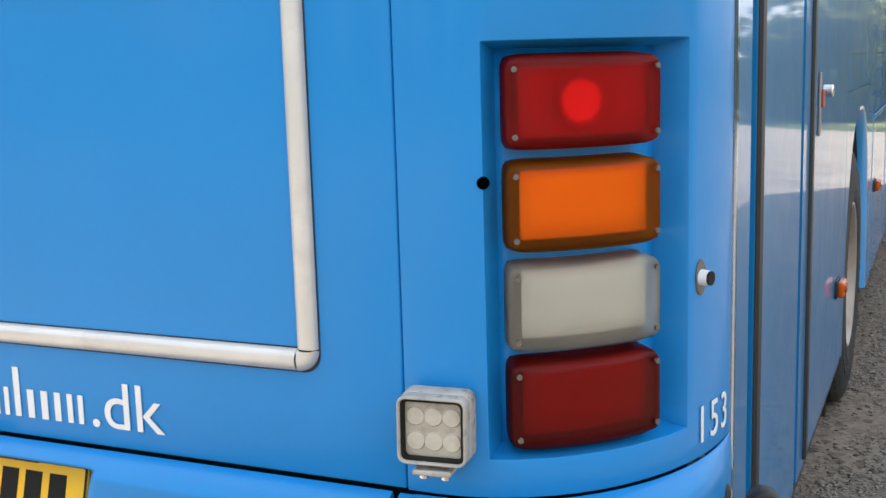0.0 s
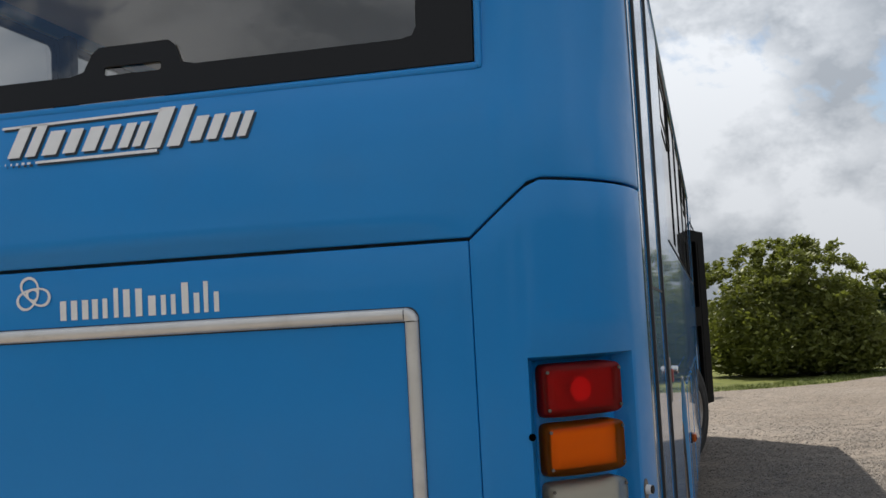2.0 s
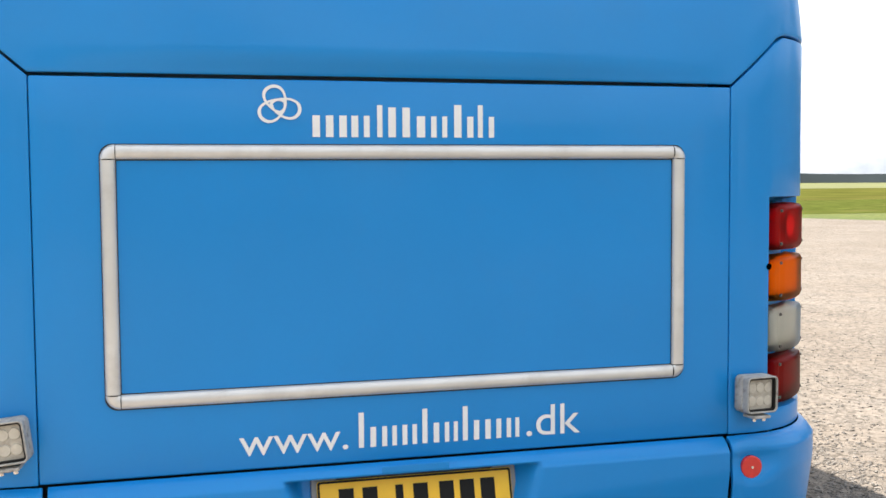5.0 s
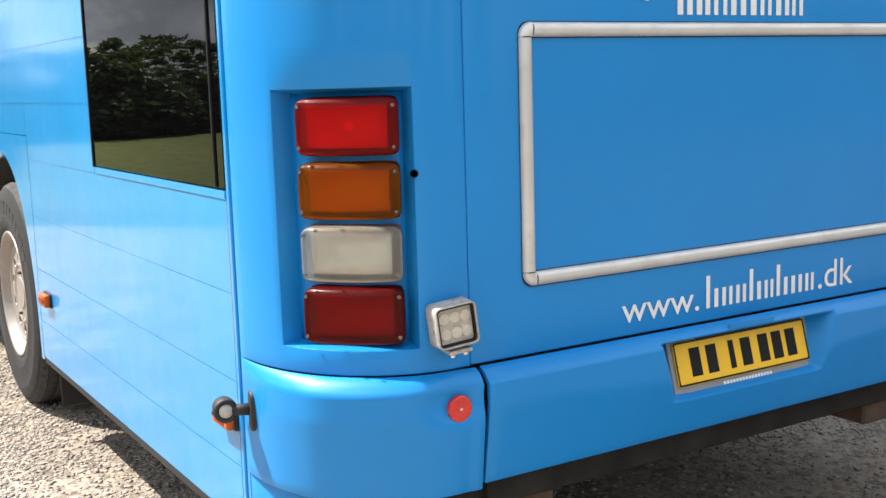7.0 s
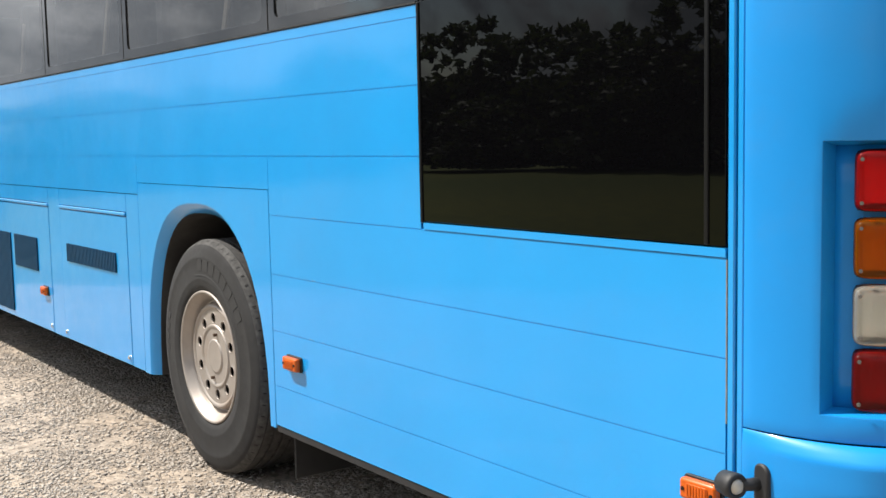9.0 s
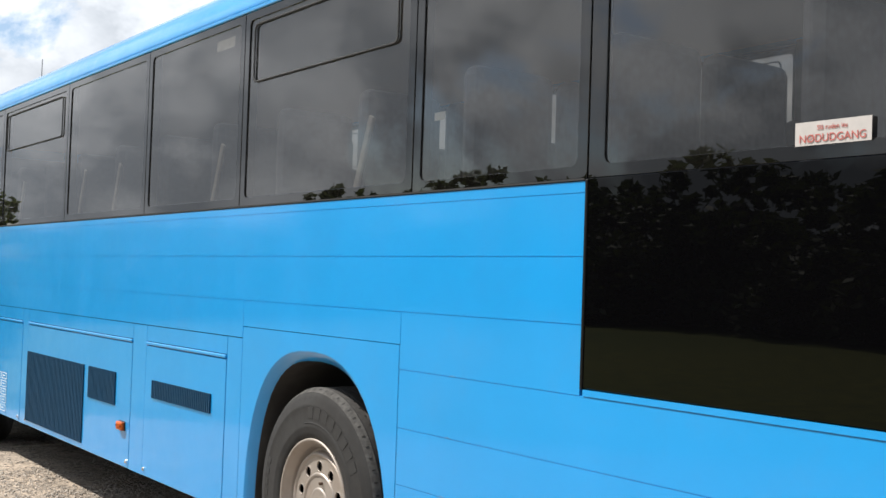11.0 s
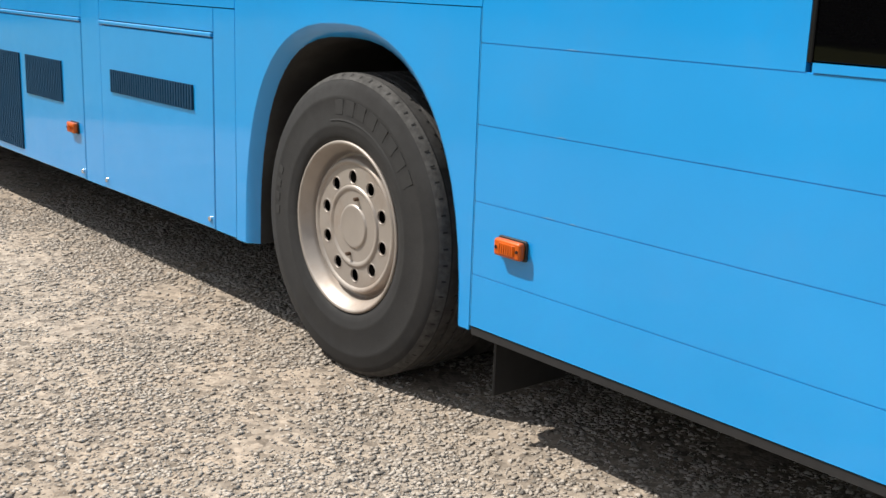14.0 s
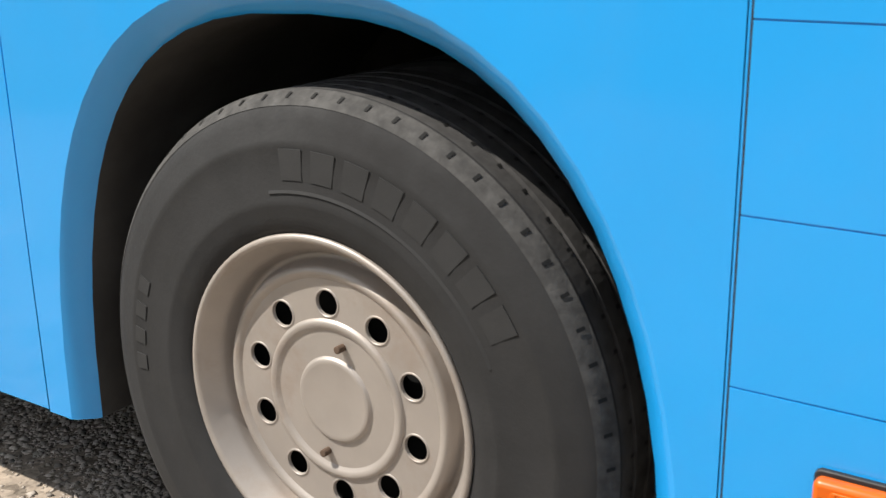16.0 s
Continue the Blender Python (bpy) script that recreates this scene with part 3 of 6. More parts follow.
def corner_rows(s):
    hi = top_low(s) - 0.008
    return spread(0.802, RZ0, 2) + spread(RZ0, RZ1, 8)[1:] + spread(RZ1, hi, 4)[1:]


LAMPS = ((1.295, 1.428, RED_LENS, "red ribbed tail lamp"), (1.153, 1.284, AMBER_LENS, "amber indicator lamp"),
         (1.011, 1.142, CLEAR_LENS, "yellowed clear reversing lamp"), (0.869, 1.003, DARKRED_LENS, "dark red fog lamp"))
for k in (-1, 1):
    cols = sorted(k * v for v in {0.8835, 0.91, 0.93, 0.97, R0, R1, *[ang(t) for t in (16, 22, 28, 34, 40, 46, 52, 58, 68, 74, 80, 86, 90)]})
    pillar = shell("corner_panel", cols, corner_rows, PAINT_REAR, bus, None, lambda s, z: R0 < abs(s) < R1 and RZ0 < z < RZ1, 0.02, 0.002,
                   "rounded blue tail corner with a lamp recess")
    # recess: sloping walls and a floor
    ths = spread(13.3, 64.8, 14)
    ring_o = [(ang(t), RZ0) for t in ths] + [(R1, z) for z in spread(RZ0, RZ1, 8)[1:]] + [(ang(t), RZ1) for t in ths[::-1][1:]] + [(R0, z) for z in spread(RZ1, RZ0, 8)[1:-1]]
    def pull(s, z):
        u, v = (s - (R0 + R1) / 2) / ((R1 - R0) / 2), (z - (RZ0 + RZ1) / 2) / ((RZ1 - RZ0) / 2)
        return (R0 + R1) / 2 + u * ((R1 - R0) / 2 - 0.018), (RZ0 + RZ1) / 2 + v * ((RZ1 - RZ0) / 2 - 0.010)
    verts, faces, n = [], [], len(ring_o)
    for lvl, dd in ((0, -0.001), (1, -0.052)):
        for s, z in ring_o:
            s2, z2 = pull(s, z) if lvl else (s, z)
            p, nor = rear_at(k * s2)
            verts.append((p.x + nor.x * dd, p.y + nor.y * dd, z2))
    faces = [(i, (i + 1) % n, n + (i + 1) % n, n + i) for i in range(n)]
    raw("recess_wall", verts, faces, PAINT_REAR, pillar, "", False)
    shell("recess_floor", [k * v for v in spread(R0 + 0.01, R1 - 0.01, 12)], lambda s: spread(RZ0 + 0.005, RZ1 - 0.005, 6), PAINT_REAR, pillar, lambda s, z: -0.051, None, 0.004, 0)
    p, nor = rear_at(k * ang(13.3))
    m = Matrix.Translation((p.x - nor.x * 0.001, p.y - nor.y * 0.001, 1.2550)) @ nor.to_track_quat("Z", "Y").to_matrix().to_4x4()
    part("bung_hole", cyl_bm(0.0088, 0.006, m, 24), HOLE, pillar, "round black hole")
    for z0, z1, mat, text in LAMPS:
        t0, t1, nu, nv = 17.3, 56.3, 26, 16
        zc, zh, tc_, th_ = (z0 + z1) / 2, (z1 - z0) / 2, (t0 + t1) / 2, (t1 - t0) / 2
        verts, faces = [], []
        def prof(u):
            return math.copysign(abs(math.sin(u * math.pi / 2)) ** 0.75, u)
        for i in range(nu + 1):
            u = prof(2 * i / nu - 1)
            for j in range(nv + 1):
                v = prof(2 * j / nv - 1)
                # rounded corners in outline
                q = (abs(u) ** 10 + abs(v) ** 10) ** 0.1
                uu, vv = (u / q * max(abs(u), abs(v)), v / q * max(abs(u), abs(v))) if q > 1e-6 else (0, 0)
                e = max(abs(u), abs(v))
                d = 0.006 - 0.050 * max(0.0, (e - 0.88) / 0.12) ** 2.6 - (0.0035 if 0.80 < e < 0.88 else 0.0)
                p, nor = rear_at(k * ang(tc_ + uu * th_))
                verts.append((p.x + nor.x * d, p.y + nor.y * d, zc + vv * zh))
        faces = [(i * (nv + 1) + j, (i + 1) * (nv + 1) + j, (i + 1) * (nv + 1) + j + 1, i * (nv + 1) + j + 1) for i in range(nu) for j in range(nv)]
        lamp = raw("tail_lamp", verts, faces, mat, pillar, text, True)
        lamp.visible_shadow = False
        p, nor = rear_at(k * ang(37))
        rot = nor.to_track_quat("Z", "Y").to_matrix().to_4x4()
        # red reflector's glow painted as rings dimming outwards, smaller on the left
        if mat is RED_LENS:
            for ring, tone in (([(0.0005, -0.0275), (0.012, -0.0280), (0.028, -0.0275)], LAMP_GLOW), ([(0.0285, -0.0275), (0.032, -0.0265)], LAMP_BACK if k > 0 else LAMP_GLOW_MID), ([(0.0325, -0.0265), (0.037, -0.0240)], LAMP_GLOW_MID if k < 0 else LAMP_GLOW_LOW)):
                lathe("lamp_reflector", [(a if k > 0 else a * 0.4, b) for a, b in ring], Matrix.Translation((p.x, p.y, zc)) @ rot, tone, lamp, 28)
        # back tone differs by side to paint how brightly each lamp shows
        shell("lamp_back", [k * v for v in spread(ang(22), ang(55), 6)], lambda s, a=z0 + 0.018, b=z1 - 0.018: spread(a, b, 3), (LAMP_GLOW_LOW if k > 0 else LAMP_BACK) if mat is RED_LENS else (LAMP_GLOW if k > 0 else LAMP_GLOW_LOW) if mat is AMBER_LENS else LAMP_BACK, lamp, lambda s, z: -0.034, None, 0.003, 0)
        shell("lamp_base", [k * v for v in spread(ang(18.4), ang(55.2), 12)], lambda s, a=z0 + 0.004, b=z1 - 0.004: spread(a, b, 3), HOLE, lamp, lambda s, z: -0.042, None, 0.005, 0, "black lamp backing")
        for tt in (20.5, 53.5):
            for zz in (z0 + 0.021, z1 - 0.021):
                p, nor = rear_at(k * ang(tt))
                q = p + nor * 0.0065
                part("screw", cyl_bm(0.0042, 0.004, Matrix.Translation((q.x, q.y, zz)) @ nor.to_track_quat("Z", "Y").to_matrix().to_4x4(), 12), SCREW, lamp)
    # vertical joint strips where the side begins
    box("joint_strip", k * (X - 0.022), k * (X - 0.004), 0.424, 0.443, 0.345, 1.878, PAINT if k < 0 else TRIM_METAL, bus, 0.003)
    box("joint_strip", k * (X - 0.022), k * (X + 0.001), 0.446, 0.466, 0.345, 1.878, PAINT if k < 0 else TRIM_METAL, bus, 0.003)
    box("corner_trim", k * (X - 0.022), k * (X - 0.003), 0.424, 0.468, 1.884, 2.884, BLACK, bus, 0.002)

# square work lamps by the hatch
for k in (-1, 1):
    wlm = Matrix.Translation((k * 0.948, -0.032, 0.917)) @ Matrix.Rotation(radians(-7 if k < 0 else 1), 4, "Y") @ Matrix.Rotation(radians(8 * k), 4, "Z")
    cas = flat("work_lamp", [rounded(-0.051, 0.051, -0.050, 0.050, 0.014)], wlm @ Matrix.Translation((0, -0.006, 0)) @ REAR, 0.034, WHITE_PAINT, bus, 0.004, "square work lamp with a chipped white casing")
    flat("bezel", [rounded(-0.050, 0.050, -0.049, 0.049, 0.013), rounded(-0.0455, 0.0455, -0.0445, 0.0445, 0.009)], wlm @ Matrix.Translation((0, -0.030, 0)) @ REAR, 0.026, WHITE_PAINT, cas, 0.003)
    flat("dark_seal", [rounded(-0.0457, 0.0457, -0.0447, 0.0447, 0.009), rounded(-0.0415, 0.0415, -0.0405, 0.0405, 0.008)], wlm @ Matrix.Translation((0, -0.024, 0)) @ REAR, 0.018, INK, cas, 0.0)
    flat("lamp_lens", [rounded(-0.042, 0.042, -0.041, 0.041, 0.008)], wlm @ Matrix.Translation((0, -0.014, 0)) @ REAR, 0.006, LED, cas, 0.001, "cream lens")
    for i in (-1, 0, 1):
        for j in (-0.5, 0.5):
            part("led_cup", cyl_bm(0.0150, 0.004, wlm @ Matrix.Translation((i * 0.026, -0.0145, j * 0.036)) @ Matrix.Rotation(radians(90), 4, "X"), 20, 0.0125), LED_CUP, cas)
    bm = box_bm(-0.028, 0.028, -0.030, 0.02, -0.064, -0.056, 0.002)
    bmesh.ops.transform(bm, matrix=wlm, verts=bm.verts[:])
    part("bracket", bm, WHITE_PAINT, cas)
    for i in (-0.016, 0.016):
        part("bolt", cyl_bm(0.006, 0.010, wlm @ Matrix.Translation((i, -0.012, -0.068)), 6), CHROME, cas)

# number plate, its holder and the catch above it
pm = Matrix.Translation((0.013, 0.012, 0.693)) @ Matrix.Rotation(radians(-15.0), 4, "X")
holder = flat("plate_holder", [rounded(-0.266, 0.266, -0.080, 0.070, 0.008)], pm @ Matrix.Translation((0, -0.002, 0)) @ REAR, 0.014, PLATE_GREY, bus, 0.002, "grey plastic number plate holder")
plate = flat("number_plate", [rounded(-0.252, 0.252, -0.058, 0.062, 0.006)], pm @ Matrix.Translation((0, -0.008, 0)) @ REAR, 0.005, YELLOW, bus, 0.0008, "yellow number plate with black marks")
flat("plate_edge", [rounded(-0.2505, 0.2505, -0.0565, 0.0605, 0.005), rounded(-0.2455, 0.2455, -0.0515, 0.0555, 0.004)], pm @ Matrix.Translation((0, -0.0088, 0)) @ REAR, 0.001, INK, plate)
for i, cx in enumerate((-0.180, -0.120, -0.045, 0.010, 0.078, 0.132, 0.187)):
    w = 0.019 if i != 2 else 0.010
    flat("plate_bar", [rect(cx - w, cx + w, -0.036, 0.040)], pm @ Matrix.Translation((0, -0.0088, 0)) @ REAR, 0.001, INK, plate)
for i in range(16):
    cx = -0.088 + i * 0.0118
    flat("maker_bar", [rect(cx, cx + 0.008, -0.074, -0.066)], pm @ Matrix.Translation((0, -0.0028, 0)) @ REAR, 0.001, WHITE, holder)
box("plate_light", -0.20, 0.20, -0.030, 0.010, 0.768, 0.780, BLACK, bus, 0.003, "black plate light strip")
flat("catch_plate", [rounded(-0.085, 0.085, 0.779, 0.795, 0.003)], Matrix.Translation((0, -0.037, 0)) @ REAR, 0.004, PAINT_REAR, bus, 0.001)

# vinyl marks on the tail, as plain bars of their size
def bars(parent, name, glyphs, x0, x1, z0, unit, m, mat, depth=0.0012, slant=0.0):
    """Plain marks in a row: each is a width and bars (left, right, bottom, top), in parts of the width and of the low height."""
    scale, at = (x1 - x0) / sum(w for w, _ in glyphs), x0
    def lean_over(loop): return [(u + slant * (v - z0), v) for u, v in loop]
    for w, shapes in glyphs:
        for a, b, c, d in shapes:
            xa, xb, za, zb = at + a * w * scale, at + b * w * scale, z0 + c * unit, z0 + d * unit
            flat(name, [lean_over(rect(xa, xb, za, zb))], m, depth, mat, parent)
        at += w * scale


def low(w): return (w, [(0.12, 0.36, 0.0, 1.0), (0.62, 0.84, 0.0, 1.0)])
def tall_first(w, up=1.75): return (w, [(0.10, 0.32, 0.0, up), (0.60, 0.84, 0.0, 1.0)])
def tall_last(w, up=1.75): return (w, [(0.12, 0.36, 0.0, 1.0), (0.68, 0.90, 0.0, up)])
def three(w): return (w, [(0.04, 0.24, 0.0, 1.0), (0.40, 0.60, 0.0, 1.0), (0.76, 0.96, 0.0, 1.0)])
def one(w, up=1.0): return (w, [(0.25, 0.78, 0.0, up)])


def words(name, body, x0, x1, z, m, mat, parent, size, label=""):
    """Lettering between x0 and x1 with its foot at z."""
    def letters(text):
        tx = bpy.data.curves.new(name, "FONT")
        tx.body, tx.size, tx.extrude = text, size, 0.0005
        tmp = bpy.data.objects.new(name, tx)
        me = bpy.data.meshes.new_from_object(tmp)
        bpy.data.objects.remove(tmp)
        me.materials.clear()
        us = [v.co.x for v in me.vertices]
        return me, min(us), max(us)
    whole, lo, hi = letters(body)
    bpy.data.meshes.remove(whole)
    for i, ch in enumerate(body):
        upto, _, right = letters(body[:i + 1])
        bpy.data.meshes.remove(upto)
        me, _, own = letters(ch)
        me.transform(m @ Matrix.Translation((x0, z, 0)) @ Matrix.Diagonal(((x1 - x0) / (hi - lo), 1, 1, 1)) @ Matrix.Translation((right - own - lo, 0, 0)))
        mesh_part(name, me, mat, parent, label if i == 0 else "")


face = Matrix.Translation((0, -0.0022, 0)) @ REAR
words("web_prefix", "www.", -0.428, -0.163, 0.838, face, WHITE, hatch, 0.098, "white lettering www.")
bars(hatch, "web_mark", [tall_first(0.5), low(0.44), low(0.44), tall_first(0.5), low(0.40), tall_first(0.5), low(0.5), low(0.40)], -0.142, 0.290, 0.838, 0.050, face, WHITE)
words("web_suffix", ".dk", 0.302, 0.450, 0.838, face, WHITE, hatch, 0.115, "white lettering .dk")
bars(hatch, "operator_mark", [three(0.92), one(0.32), tall_last(0.60, 1.5), one(0.36, 1.4), one(0.36, 1.4), one(0.40), low(0.58), one(0.36, 1.55), one(0.30), tall_first(0.58, 1.55)], -0.244, 0.227, 1.602, 0.052, face, WHITE)
for a in (112, 218, 342):
    cx, cz, verts, faces, n = -0.321, 1.676, [], [], 44
    for i in range(n):
        t = 2 * math.pi * i / n
        for rr in (1.0, 0.78):
            u, v = 0.017 + 0.039 * math.cos(t) * rr, 0.0265 * math.sin(t) * rr * (1 + 0.28 * math.cos(t))
            verts.append((cx + u * math.cos(radians(a)) - v * math.sin(radians(a)), -0.0024 - a * 0.000004, cz + (u * math.sin(radians(a)) + v * math.cos(radians(a))) * 0.92))
    faces = [(2 * i, 2 * ((i + 1) % n), 2 * ((i + 1) % n) + 1, 2 * i + 1) for i in range(n)]
    raw("emblem_ring", verts, faces, WHITE, hatch, "thin white ring of the emblem")

def block(w, top=0.74, low_=0.0): return (w, [(0.06, 0.42, low_, top), (0.58, 0.88, low_, top)])


for off, mat, dy in ((0.006, GREY_STRIPE, -0.0030), (0.0, WHITE, -0.0045)):
    mm = Matrix.Translation((off, dy + 0.004, 2.052 - off)) @ Matrix.Rotation(radians(-16.5), 4, "X") @ Matrix.Translation((0, 0, -2.046)) @ REAR
    bars(upper, "company_mark", [block(0.80, 1.0), block(0.95), block(0.85), block(0.62), block(0.95, 1.12, -0.10), block(0.75), block(0.62)], -0.396, 0.318, 2.046, 0.096, mm, mat, 0.001, 0.28)
    flat("company_mark_line", [[(-0.42, 2.142), (0.06, 2.150), (0.06, 2.142), (-0.42, 2.135)]], mm, 0.001, mat, upper)
    flat("company_mark_line", [[(-0.30, 2.030), (0.06, 2.033), (0.06, 2.024), (-0.30, 2.023)]], mm, 0.001, mat, upper)
    for i in range(10):
        flat("company_mark_dash", [[(-0.315 - i * 0.019, 2.030), (-0.325 - i * 0.017, 2.030), (-0.325 - i * 0.017, 2.023), (-0.315 - i * 0.019, 2.023)]], mm, 0.001, mat, upper)

# ---- left side ----
XL = -X
def sheet(y0, y1, z0, z1, k=-1, name="side_panel", mat=PAINT, parent=bus, proud=0.0, bevel=0.0, t=0.022, label=""):
    if k > 0 and mat is PAINT: mat = PAINT_SHADE_SIDE
    return box(name, k * (X + proud - t), k * (X + proud), y0, y1, z0, z1, mat, parent, bevel, label)


G = 0.0014
ZS = [0.345, 0.507, 0.728, 0.952, 1.184]
ZT = [1.184, 1.414, 1.636, 1.845, 1.884]
for k in (-1, 1):
    if k < 0:
        for a, b in zip(ZS, ZS[1:]): sheet(0.470, 2.737, a + G, b - G, k, label="smooth blue side panel")
        sheet(0.470, 1.672, 1.184 + G, 1.206, k, "window_sill", proud=0.003)
        sheet(1.690, 2.737, ZT[0] + G, ZT[1] - G, k)
    else:
        for a, b in ((0.470, 0.600), (0.655, 1.360), (1.415, 2.738)): sheet(a, b, 0.345, 2.885, k, label="tall smooth blue side panel")
    sheet(2.740 if k < 0 else 2.742, 4.160, 1.284, ZT[1] - G, k)
    sheet(4.163, 10.61, 1.225 + G, ZT[1] - G, k)
    y0 = 1.690 if k < 0 else 2.742
    for a, b in zip(ZT[1:], ZT[2:]): sheet(y0, 10.61, a + G, b - G, k)
    sheet(y0, 10.61, 1.886, 1.892, k, "window_seal", BLACK, proud=0.004)
    sheet(0.470, 2.738, 0.318, 0.342, k, "skirt_rubber", BLACK, proud=-0.004)

box("panel_seal", XL + 0.0015, XL + 0.02, 2.7374, 2.7402, 0.345, 1.282, BLACK, bus, 0.0)
box("panel_flange", XL + 0.0012, XL + 0.02, 2.7403, 2.7433, 0.345, 1.282, PAINT, bus, 0.0)
# painted tongue behind each open seam between the left boards
for z in ZS[1:5]: box("seam_tongue", XL + 0.0022, XL + 0.02, 0.470, 2.737, z - G, z + G, PAINT, bus, 0.0)
for z in ZT[1:4]: box("seam_tongue", XL + 0.0022, XL + 0.02, 1.690, 10.61, z - G, z + G, PAINT, bus, 0.0)
box("sealant_bead", XL - 0.0005, XL + 0.012, 0.4662, 0.4698, 0.80, 1.18, SEALANT, bus, 0.0)

# wheel arch panels: a sheet cut round the wheel, a rolled-in lip and the dark liner
def arch_curve(yc, z0, k0, k1, n=28):
    """Flat-topped arch from the front foot over the top to the rear foot."""
    pts = []
    for i in range(n + 1):
        t = math.pi * i / n
        c, s = math.cos(t), math.sin(t)
        u = math.copysign(abs(c) ** (0.74 if c > 0 else 0.85), c)
        v = abs(s) ** (0.80 if c > 0 else 0.85)
        pts.append((yc + u * (k0 if u > 0 else k1), z0 + v * (1.205 - z0)))
    return pts


def wheel_arch(k, yc, ya, yb, zb, half_f, half_r, deep=0.40):
    out = arch_curve(yc, 0.33, half_f, half_r)
    m = Matrix.Translation((k * X, 0, 0)) @ (LEFT if k < 0 else RIGHT)
    loop = [(ya, 0.33)] + [(ya, zb), (yb, zb), (yb, 0.33)] + out
    loop = [(-u if k < 0 else u, v) for u, v in loop]
    pan = flat("wheel_arch_panel", [loop], m, 0.022, PAINT if k < 0 else PAINT_SHADE_SIDE, bus, 0.0, "blue panel with a rolled wheel arch")
    verts, faces = [], []
    rows = ((0.0, 0.0), (0.012, 0.006), (0.040, 0.030), (0.046, 0.040), (0.046, deep))
    n = len(out)
    for w, d in rows:
        for i, (y, z) in enumerate(out):
            a, b = out[max(0, i - 1)], out[min(n - 1, i + 1)]
            t = Vector((b[0] - a[0], b[1] - a[1])).normalized()
            nor = Vector((-t.y, t.x))
            verts.append((k * (X - d), y + nor.x * w, max(0.33, z + nor.y * w)))
    faces = [(r * n + i, r * n + i + 1, (r + 1) * n + i + 1, (r + 1) * n + i) for r in range(3) for i in range(n - 1)]
    raw("arch_lip", verts[:4 * n], faces, PAINT, pan, "", True)
    faces = [(i, i + 1, n + i + 1, n + i) for i in range(n - 1)]
    raw("arch_liner", verts[3 * n:], faces, WELL_LINER, pan, "dusty grey wheel well", True)
    # end wall of the well
    flat("well_wall", [[(-u if k < 0 else u, v) for u, v in out]], Matrix.Translation((k * (X - deep - 0.01), 0, 0)) @ (LEFT if k < 0 else RIGHT), 0.01, DARK_METAL, pan)
    return pan




for k in (-1, 1):
    wheel_arch(k, 3.435, 2.745, 4.158, 1.281, 0.655, 0.645, 0.74)
    wheel_arch(k, 9.68, 9.02, 10.61, 1.222, 0.58, 0.60)

# luggage and service flaps
def flap(k, y0, y1, z1, grilles=(), locks=()):
    d = sheet(y0, y1, 0.335, z1, k, "service_flap", PAINT, bus, 0.002, 0.004, 0.024, "blue service flap")
    for (a, b, c, e, n) in grilles:
        sheet(a, b, c, e, k, "grille", INK, d, 0.0035, 0.001, 0.004)
        pitch = (b - a) / n
        for i in range(n):
            box("slat", k * (X + 0.002), k * (X + 0.011), a + (i + 0.08) * pitch, a + (i + 0.62) * pitch, c, e, PAINT_DARK, d, 0.0, "")
    for (y, z) in locks:
        part("lock", cyl_bm(0.011, 0.012, Matrix.Translation((k * (X + 0.006), y, z)) @ Matrix.Rotation(radians(90), 4, "Y"), 14, bevel=0.003), CHROME, d)
    sheet(y0 + 0.004, y1 - 0.004, z1 + 0.004, z1 + 0.022, k, "rain_strip", PAINT, d, 0.008, 0.004, 0.02)
    return d


flap(-1, 4.335, 5.445, 1.105, [(4.505, 5.330, 0.805, 0.908, 34)], [(4.37, 0.375), (5.41, 0.375)])
flap(-1, 5.670, 7.905, 1.105, [(5.935, 6.450, 0.695, 0.902, 22), (6.545, 7.880, 0.375, 0.902, 44)], [(5.70, 0.375), (7.87, 0.375)])
flap(-1, 8.050, 8.83, 1.105, [], [(8.08, 0.375)])
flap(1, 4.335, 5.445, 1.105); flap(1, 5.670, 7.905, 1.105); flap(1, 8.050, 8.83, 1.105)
for k in (-1, 1):
    sheet(4.162, 4.330, 0.335, 1.222, k); sheet(5.449, 5.666, 0.335, 1.222, k); sheet(7.909, 8.046, 0.335, 1.222, k); sheet(8.834, 9.015, 0.335, 1.222, k)
    for a, b in ((4.335, 5.445), (5.670, 7.905), (8.050, 8.83)): sheet(a, b, 1.131, 1.222, k)
# white data sticker
st = flat("data_sticker", [rect(-8.765, -8.435, 0.362, 0.697)], Matrix.Translation((XL - 0.004, 0, 0)) @ LEFT, 0.0015, PAINT, bus, label="data sticker of small white fields")
for r in range(5):
    for c in range(2):
        y0 = -8.755 + c * 0.165
        flat("sticker_field", [rect(y0, y0 + 0.148, 0.372 + r * 0.065, 0.422 + r * 0.065), rect(y0 + 0.006, y0 + 0.142, 0.376 + r * 0.065, 0.418 + r * 0.065)], Matrix.Translation((XL - 0.0052, 0, 0)) @ LEFT, 0.001, WHITE, st)
        flat("sticker_bar", [rect(y0 + 0.03, y0 + 0.09, 0.394 + r * 0.065, 0.401 + r * 0.065)], Matrix.Translation((XL - 0.0052, 0, 0)) @ LEFT, 0.001, WHITE, st)


